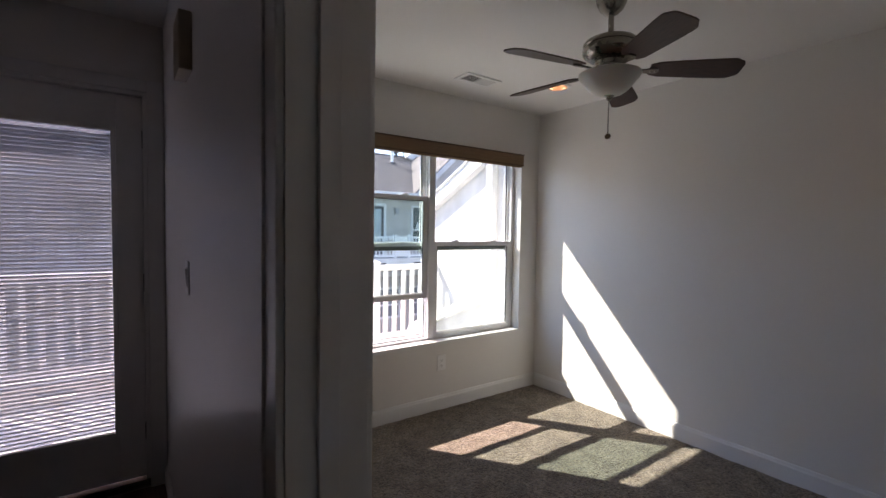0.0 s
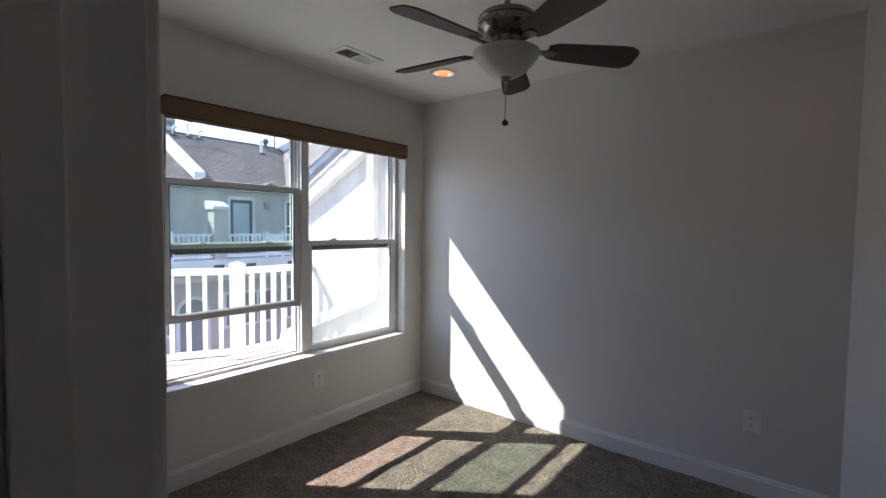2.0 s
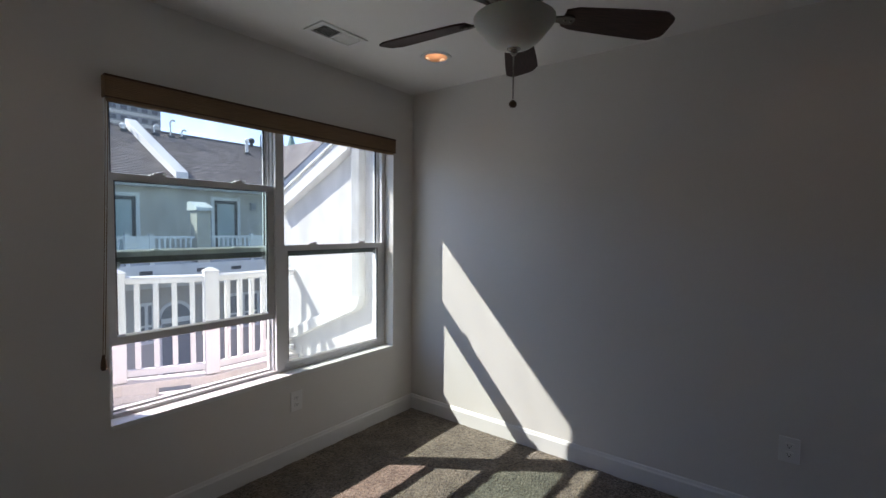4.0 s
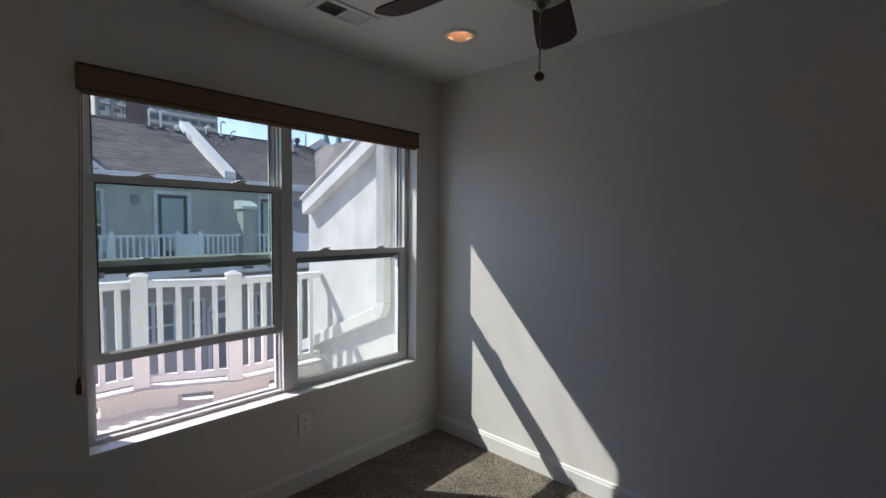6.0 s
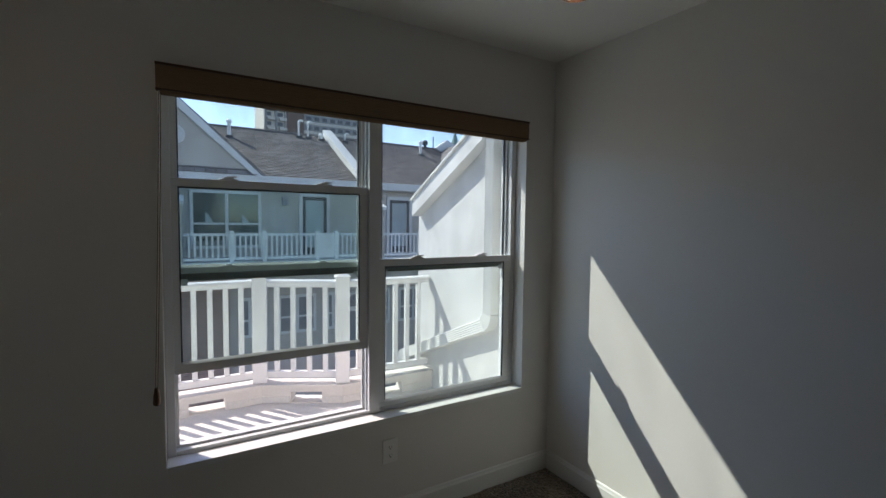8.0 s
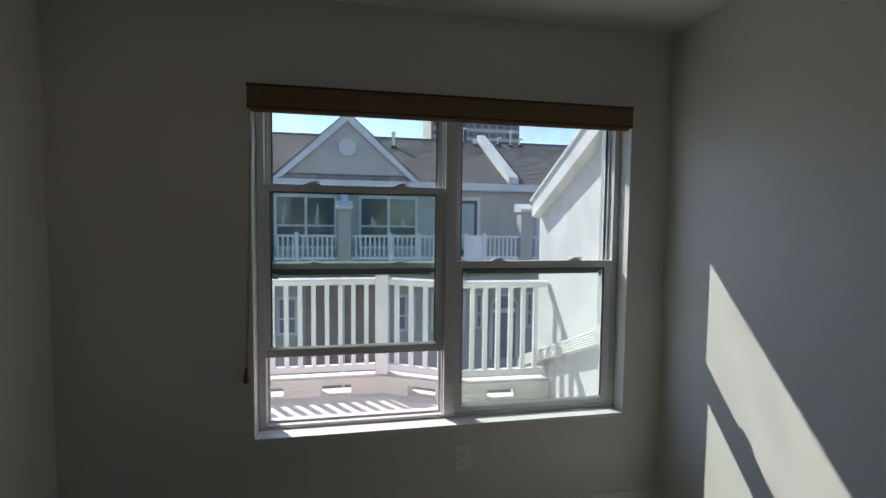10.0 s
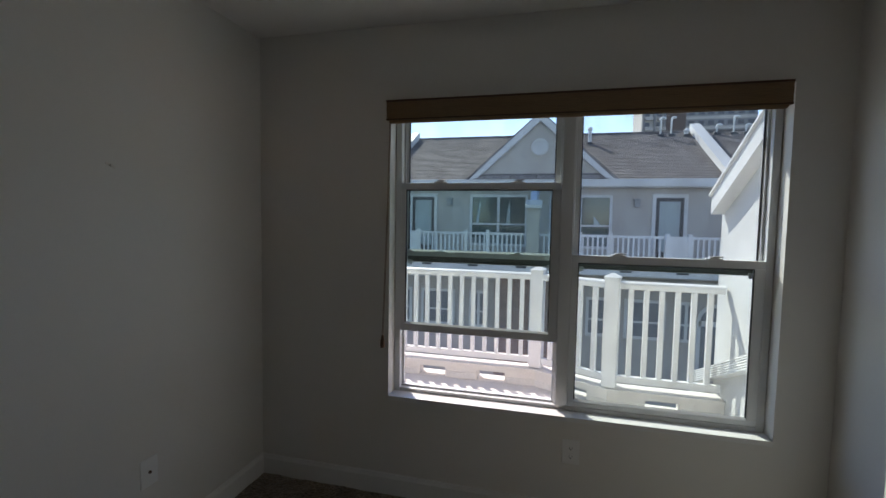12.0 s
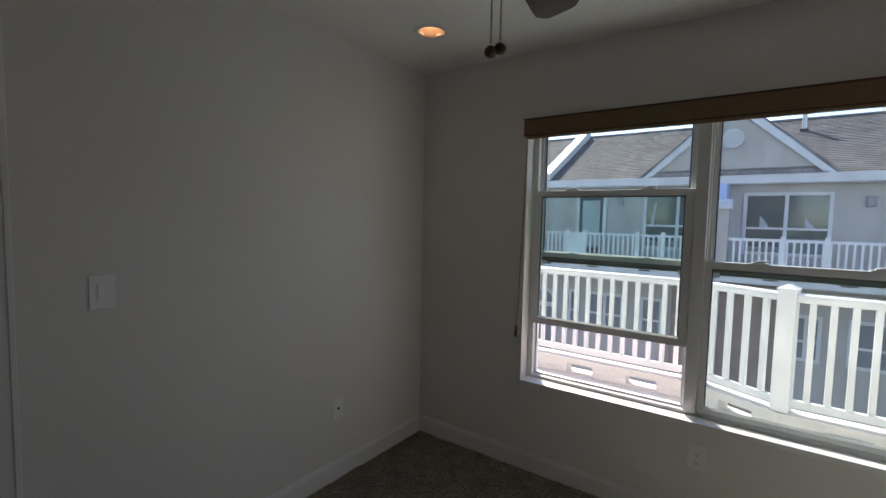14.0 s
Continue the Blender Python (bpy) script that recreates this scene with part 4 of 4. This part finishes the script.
def far_window(house, x0, x1, z0, z1, sill=True, pale_patch=True):
    w = part("window", boxes(((x0 - 0.1, FY - 0.06, z0 - 0.1), (x0, FY + 0.02, z1 + 0.1)), ((x1, FY - 0.06, z0 - 0.1), (x1 + 0.1, FY + 0.02, z1 + 0.1)),
                             ((x0, FY - 0.06, z1), (x1, FY + 0.02, z1 + 0.1)), ((x0, FY - 0.06, z0 - 0.1), (x1, FY + 0.02, z0))), FAR_TRIM, house, "white framed double window")
    xm, zm = (x0 + x1) / 2, z0 + (z1 - z0) * 0.42
    rnd = random.Random(int(100 * x0))
    for a, b in ((x0, xm - 0.05), (xm + 0.05, x1)):
        part("pane", box((a, FY - 0.02, z0), (b, FY - 0.005, z1)), PANE_FAR if pale_patch else PANE_LOW, w, "dark reflecting pane")
        part("meeting_rail", box((a, FY - 0.05, zm - 0.035), (b, FY - 0.02, zm + 0.035)), FAR_TRIM, w)
        if pale_patch:
            # a pale slanted patch above the meeting rail, a dim band below it
            w0, zc, lean = (b - a) * rnd.uniform(0.12, 0.3), z0 + (z1 - z0) * rnd.uniform(0.55, 0.85), rnd.uniform(-0.15, 0.15)
            xs = a + (b - a) * rnd.uniform(0.1, 0.6)
            part("pale_patch", prism([(xs, zm + 0.036), (xs + w0, zm + 0.036), (xs + w0 * 0.7 + lean, zc), (xs + w0 * 0.3 + lean, zc + 0.12)], FY - 0.0225, FY - 0.0205), FAR_PALE, w, "pale slanted patch on the pane")
            part("blind", box((a, FY - 0.0225, z0), (b, FY - 0.0205, z0 + (zm - z0) * rnd.uniform(0.2, 0.7))), FAR_SHADE, w, "dim half blind")
    part("mullion", box((xm - 0.05, FY - 0.055, z0), (xm + 0.05, FY - 0.005, z1)), FAR_TRIM, w)


def far_door(house, xc, z0, z1):
    d = part("door", boxes(((xc - 0.58, FY - 0.06, z0), (xc - 0.46, FY + 0.02, z1 + 0.13)), ((xc + 0.46, FY - 0.06, z0), (xc + 0.58, FY + 0.02, z1 + 0.13)),
                           ((xc - 0.46, FY - 0.06, z1), (xc + 0.46, FY + 0.02, z1 + 0.13))), FAR_TRIM, house, "glazed balcony door in a white frame")
    part("leaf", boxes(((xc - 0.46, FY - 0.03, z0), (xc - 0.34, FY, z1)), ((xc + 0.34, FY - 0.03, z0), (xc + 0.46, FY, z1)), ((xc - 0.34, FY - 0.03, z1 - 0.13), (xc + 0.34, FY, z1)),
                       ((xc - 0.34, FY - 0.03, z0), (xc + 0.34, FY, z0 + 0.25))), FAR_DARK, d, "dark door leaf")
    part("pane", box((xc - 0.34, FY - 0.02, z0 + 0.25), (xc + 0.34, FY - 0.008, z1 - 0.13)), FAR_PALE, d, "door glass with a pale blind")


def shingle_slope(x0, x1, ya, za, yb, zb, rows=36):
    """Roof slope in overlapping courses from the eave (a) up to the ridge (b)."""
    bm = bmesh.new()
    n = Vector((0, -(zb - za), yb - ya)).normalized()
    for k in range(rows):
        p0, p1 = k / rows, (k + 1.12) / rows
        a = Vector((0, ya + (yb - ya) * p0, za + (zb - za) * p0)) + n * 0.02
        b = Vector((0, ya + (yb - ya) * min(p1, 1), za + (zb - za) * min(p1, 1)))
        c = a - n * 0.017
        v = [bm.verts.new((x, q.y, q.z)) for q in (c, a, b) for x in (x0, x1)]
        bm.faces.new((v[0], v[1], v[3], v[2])), bm.faces.new((v[2], v[3], v[5], v[4]))
    bmesh.ops.recalc_face_normals(bm, faces=bm.faces)
    return bm


baluster_far = mesh_of("far_baluster", box((-0.026, -0.02, 0), (0.026, 0.02, 0.72)), RAIL_FAR)


def far_house(mid, brick_at, stacks):
    h = thing("townhouse", (-0.05, 0, 0.2), "grey stucco townhouse with dark shingle roof and white gable", "house", "row of townhouses")
    x0, x1 = mid - UNIT / 2, mid + UNIT / 2
    wins = [(mid - 2.55, mid - 0.5), (mid + 0.5, mid + 2.55)]
    part("wall", box((x0, FY, GROUND - 0.4), (x1, FY + 0.3, WALLZ)), STUCCO_FAR, h)
    part("roof", shingle_slope(x0 + 0.16, x1 - 0.16, 14.95, 2.82, 19.8, 5.32), SHINGLE, h, "dark grey asphalt shingle roof")
    part("roof_back", prism([(19.8, 5.32), (19.8, 5.17), (25, 2.5), (25, 2.65)], x0, x1, "x"), SHINGLE, h)
    part("ridge_cap", box((x0, 19.7, 5.29), (x1, 19.9, 5.36), 0.02), SHINGLE, h)
    part("eave_board", boxes(((x0, 14.88, 2.58), (x1, 14.98, 2.84)), ((x0, 14.98, 2.55), (x1, FY, 2.6))), FAR_TRIM, h, "white eave board")
    for x in (x0,):
        part("fire_wall", prism([(14.9, 2.86), (14.9, 3.12), (19.8, 5.66), (19.8, 5.25)], x - 0.2, x + 0.2, "x"), FAR_TRIM, h, "white parapet up the roof slope")
    # gable over the windows
    gx0, gx1, gz0, gz1 = mid - 2.55, mid + 2.55, 2.72, 5.2
    g = part("gable", prism([(gx0 + 0.15, gz0 + 0.1), (gx1 - 0.15, gz0 + 0.1), (mid, gz1 - 0.15)], 15.0, 15.2), STUCCO_FAR, h, "grey stucco gable")
    for s in (-1, 1):
        part("rake_board", prism([(mid, gz1 + 0.08), (mid, gz1 - 0.24), (mid + s * 2.5, gz0 - 0.0), (mid + s * 2.75, gz0 + 0.0)], 14.86, 15.02), FAR_TRIM, g, "white rake board")
        part("gable_roof", prism([(mid, gz1 + 0.12), (mid, gz1 + 0.02), (mid + s * 2.8, gz0 - 0.0), (mid + s * 2.85, gz0 + 0.06)], 14.9, 19.6), SHINGLE, g, "dark shingles")
    part("round_vent", prism([(mid + 0.29 * math.cos(k * math.pi / 16), 4.02 + 0.29 * math.sin(k * math.pi / 16)) for k in range(32)], 14.94, 15.01), FAR_TRIM, g, "round white louvred vent")
    part("vent_ring", lathe([(0.25, 0), (0.31, 0), (0.31, 0.05), (0.25, 0.05), (0.25, 0)], 32), FAR_TRIM, g).matrix_basis = Matrix.Translation((mid, 14.945, 4.02)) @ Matrix.Rotation(radians(90), 4, "X")
    for k in range(6):
        half = math.sqrt(max(0.0, 0.24 ** 2 - (0.08 * k - 0.2) ** 2))
        part("louvre", prism([(14.915, 3.99 + 0.08 * k - 0.2), (14.94, 4.045 + 0.08 * k - 0.2), (14.94, 3.99 + 0.08 * k - 0.2)], mid - half, mid + half, "x"), FAR_TRIM, g)
    part("gable_skirt", prism([(14.84, 2.85), (14.995, 3.06), (14.995, 2.85)], gx0 + 0.1, gx1 - 0.1, "x"), SHINGLE, g, "dark shingle skirt under the gable")
    for a, b in wins:
        far_window(h, a, b, 0.4, 2.2)
    for xc in (mid - 4.57, mid + 4.57):
        far_door(h, xc, 0.02, 2.2)
        xl = xc - 1.1 if xc > mid else xc + 1.1
        lamp = part("wall_lamp", boxes(((xl - 0.1, FY - 0.16, 1.86), (xl + 0.1, FY, 2.1)), ((xl - 0.13, FY - 0.19, 2.1), (xl + 0.13, FY, 2.16)), bevel=0.02), LANTERN, h, "grey wall lantern")
    # balcony slab, divider columns and railing
    part("balcony_slab", box((x0, 13.1, -0.42), (x1, FY, 0.0)), FAR_TRIM, h, "white balcony edge")
    for k in range(8):
        xv = x0 + 0.8 + 1.65 * k
        part("slab_vent", box((xv, 13.085, -0.3), (xv + 0.35, 13.1, -0.18)), FAR_DARK, h)
    for xc in (mid - 0.07,):
        part("divider_column", box((xc - 0.21, 13.12, 0.0), (xc + 0.21, 13.6, 1.72)), STUCCO_FAR, h, "stucco divider column")
        part("column_cap", prism([(13.0, 1.72), (13.7, 1.72), (13.7, 2.0), (13.55, 2.02), (13.0, 1.82)], xc - 0.27, xc + 0.27, "x"), FAR_TRIM, h)
    part("divider_fin", prism([(13.6, 0.0), (FY, 0.0), (FY, 2.5), (13.75, 2.5), (13.6, 2.02)], mid - 0.2, mid + 0.02, "x"), FIN, h, "panel dividing two balconies, coloured with the sky's blue in its shade")
    part("divider_column", box((x0 - 0.21 - 0.1, 13.12, 0.0), (x0 + 0.21 - 0.1, 13.6, 1.72)), STUCCO_FAR, h, "stucco divider column")
    part("column_cap", prism([(13.0, 1.72), (13.7, 1.72), (13.7, 2.0), (13.55, 2.02), (13.0, 1.82)], x0 - 0.37, x0 + 0.17, "x"), FAR_TRIM, h)
    for z0, z1 in ((0.8, 0.88), (0.06, 0.13)):
        part("rail", box((x0 + 0.15, 13.19, z0), (mid - 0.3, 13.27, z1)), RAIL_FAR, h)
        part("rail", box((mid + 0.16, 13.19, z0), (x1 - 0.35, 13.27, z1)), RAIL_FAR, h)
    for xp in (mid - 2.35, mid - 1.59, mid + 1.45, mid + 2.4, mid + 4.08, mid + 4.72, mid - 4.08, mid - 4.72):
        part("post", box((xp - 0.06, 13.17, 0.0), (xp + 0.06, 13.29, 0.96), 0.01), RAIL_FAR, h)
    for s in (-1, 1):
        part("rail_panel", box((mid + s * 4.4 - 0.3, 13.2, 0.12), (mid + s * 4.4 + 0.3, 13.26, 0.86)), RAIL_FAR, h, "solid white railing panel")
    x = x0 + 0.3
    while x < x1 - 0.4:
        if abs(x - mid + 0.07) > 0.3 and abs(abs(x - mid) - 4.4) > 0.36:
            shared("baluster", baluster_far, h, (x, 13.23, 0.1))
        x += 0.155
    # lower storeys
    for s in (-1, 1):
        for u, v in ((1.95, 2.5), (3.3, 4.5), (5.1, 5.45)):
            a, c = sorted((mid + s * u, mid + s * v))
            far_window(h, a, c, -2.85, -1.6, pale_patch=False)
    ax = x0 - 0.12
    arch = [(ax - 0.55, -4.2), (ax + 0.55, -4.2)] + [(ax + 0.55 * math.cos(k * math.pi / 10), -2.12 + 0.55 * math.sin(k * math.pi / 10)) for k in range(11)]
    w = part("arched_window", prism(arch, FY - 0.03, FY - 0.006), PANE_LOW, h, "tall arched window")
    part("arch_rail", box((ax - 0.55, FY - 0.06, -2.32), (ax + 0.55, FY - 0.03, -2.14)), FAR_TRIM, w)
    for xb in (-0.55, 0.55):
        part("arch_jamb", box((ax + xb - 0.07, FY - 0.06, -4.2), (ax + xb + 0.07, FY - 0.03, -2.14)), FAR_TRIM, w)
    bow = [(ax + rr * math.cos(k * math.pi / 12), -2.14 + rr * math.sin(k * math.pi / 12)) for rr, ks in ((0.62, range(13)), (0.5, range(12, -1, -1))) for k in ks]
    part("arch_bow", prism(bow, FY - 0.06, FY - 0.03), FAR_TRIM, w)
    for a, c in brick_at:
        part("brick_pier", box((mid + a, FY - 0.12, GROUND), (mid + c, FY - 0.005, -0.42)), BRICK, h, "dark red brick pier")
    part("belt_course", box((x0, FY - 0.1, -1.0), (x1, FY, -0.78)), FAR_TRIM, h)
    part("downpipe", box((mid - 0.24, FY - 0.22, GROUND), (mid - 0.12, FY - 0.12, -0.42)), SPOUT, h)
    # pipes on the ridge: capped stacks, taller goosenecks and low mushroom caps
    for xp, yy, hh, r, hook in stacks:
        xp, zb = mid + xp, 2.82 + (yy - 14.95) * 0.515
        if hook:
            bend = [(0, 0, zb - 0.1), (0, 0, zb + hh - 0.12)] + [(0.1 - 0.1 * math.cos(a), 0, zb + hh - 0.12 + 0.1 * math.sin(a)) for a in (0.5, 1.0, 1.57, 2.1, 2.6)]
            bm = tube(bend, r, 12)
        else:
            bm = lathe([(0, zb - 0.1), (r, zb - 0.1), (r, zb + hh), (r * 1.5, zb + hh + 0.02), (r * 1.5, zb + hh + 0.1), (r * 0.6, zb + hh + 0.16), (0, zb + hh + 0.16)], 14)
        pv = part("vent_pipe", bm, SPOUT, h, "pale metal roof vent pipe", 35)
        pv.location = (xp, yy, 0)
        part("flashing", box((-0.13, -0.16, zb - 0.08), (0.13, 0.1, zb + 0.05), 0.02), FAR_DARK, pv)


far_house(MID, [(-1.55, 1.55)], [(1.95, 18.6, 0.55, 0.07, False), (4.92, 19.4, 0.78, 0.05, True), (5.34, 19.4, 0.78, 0.05, True), (5.92, 19.3, 0.14, 0.08, False)])
far_house(MID + UNIT, [(-1.55, 1.55)], [(-5.6, 19.4, 0.42, 0.045, True), (-4.96, 19.4, 0.75, 0.045, True), (-4.5, 19.4, 0.4, 0.045, True), (-1.9, 18.6, 0.55, 0.07, False)])
far_house(MID - UNIT, [(-1.55, 1.55)], [(1.95, 18.6, 0.55, 0.07, False)])

# house with a pale roof running the other way
end_house = thing("end_house", (0, 0, 0), "townhouse wing with a paler grey shingle roof", "house")
part("wall", box((12.6, 8.0, GROUND), (12.9, 15.0, 2.7)), STUCCO_FAR, end_house)
part("roof", prism([(12.3, 2.75), (18.0, 6.0), (18.0, 5.8), (12.3, 2.6)], 8.0, 19.6), SHINGLE_PALE, end_house)

part("roof_turbine", lathe([(0, 0), (0.1, 0), (0.08, 0.14), (0.15, 0.2), (0.16, 0.32), (0.1, 0.4), (0, 0.42)], 16), FAR_DARK, end_house, "dark roof turbine vent", 40).location = (12.4, 19.5, 5.45)
part("mast", tube([(12.9, 19.5, 5.3), (12.9, 19.5, 6.1)], 0.03, 8), FAR_DARK, end_house)
part("roof_flashing", prism([(12.9, 5.45), (13.6, 5.95), (14.2, 5.7), (13.5, 5.2)], 19.2, 19.5), FAR_TRIM, end_house, "white valley flashing")

structure("ground", boxes(((-3000, -3000, GROUND - 0.3), (3000, 3000, GROUND))), ASPHALT, "asphalt court and ground reaching the horizon", "ground")


# ---- tower and steeple far off ----
def tower():
    t = thing("apartment_tower", (0, 0, 0), "tall concrete and brown brick apartment tower far behind the roofs", "tower block")
    top = 46.0
    part("balcony_bay", box((25.4, 150, GROUND), (32.3, 168, top)), CONCRETE, t, "beige concrete bay")
    part("brick_bay", box((32.3, 149.2, GROUND), (37.6, 168, top + 1)), TOWER_BROWN, t, "dark brown brick bay")
    part("panel_bay", box((37.6, 150, GROUND), (56.8, 168, top)), TOWER_GREY, t, "grey panel bay")
    win = mesh_of("window", box((-0.8, -0.08, -0.6), (0.8, 0.05, 0.6)), TOWER_GLASS)
    balc = mesh_of("balcony", box((-1.1, -1.1, -0.45), (1.1, 0, 0.45)), CONCRETE)
    for x in (25.9, 29.0, 31.9):
        part("rib", box((x - 0.3, 149.3, GROUND), (x + 0.3, 150, top)), TOWER_GREY, t, "grey upright rib")
    z = 8.0
    while z < top - 1:
        for x in (26.8, 30.3):
            shared("window", win, t, (x, 150, z))
        shared("balcony", balc, t, (27.5, 150, z - 1.5))
        shared("balcony", balc, t, (31.1, 150, z - 1.5))
        for k in range(7):
            shared("window", win, t, (39.3 + 2.65 * k, 150, z))
        part("spandrel", box((37.7, 149.9, z - 1.9), (56.7, 150, z - 1.0)), CONCRETE, t)
        z += 3.0


tower()


def steeple(x, y):
    s = thing("church_steeple", (x, y, 0), "green copper church steeple showing above the roofs", "steeple", "pair of steeples")
    part("belfry", box((-2.2, -2.2, GROUND), (2.2, 2.2, 21.0)), CONCRETE, s)
    bm = bmesh.new()
    bmesh.ops.create_cone(bm, cap_ends=True, segments=8, radius1=2.6, radius2=0.05, depth=9, matrix=Matrix.Translation((0, 0, 25.5)))
    part("spire", bm, COPPER, s)
    for dx in (-2, 2):
        for dy in (-2, 2):
            bm = bmesh.new()
            bmesh.ops.create_cone(bm, cap_ends=True, segments=6, radius1=0.6, radius2=0.05, depth=4, matrix=Matrix.Translation((dx, dy, 23)))
            part("pinnacle", bm, COPPER, s)


steeple(76.0, 118.0)
steeple(80.5, 118.0)
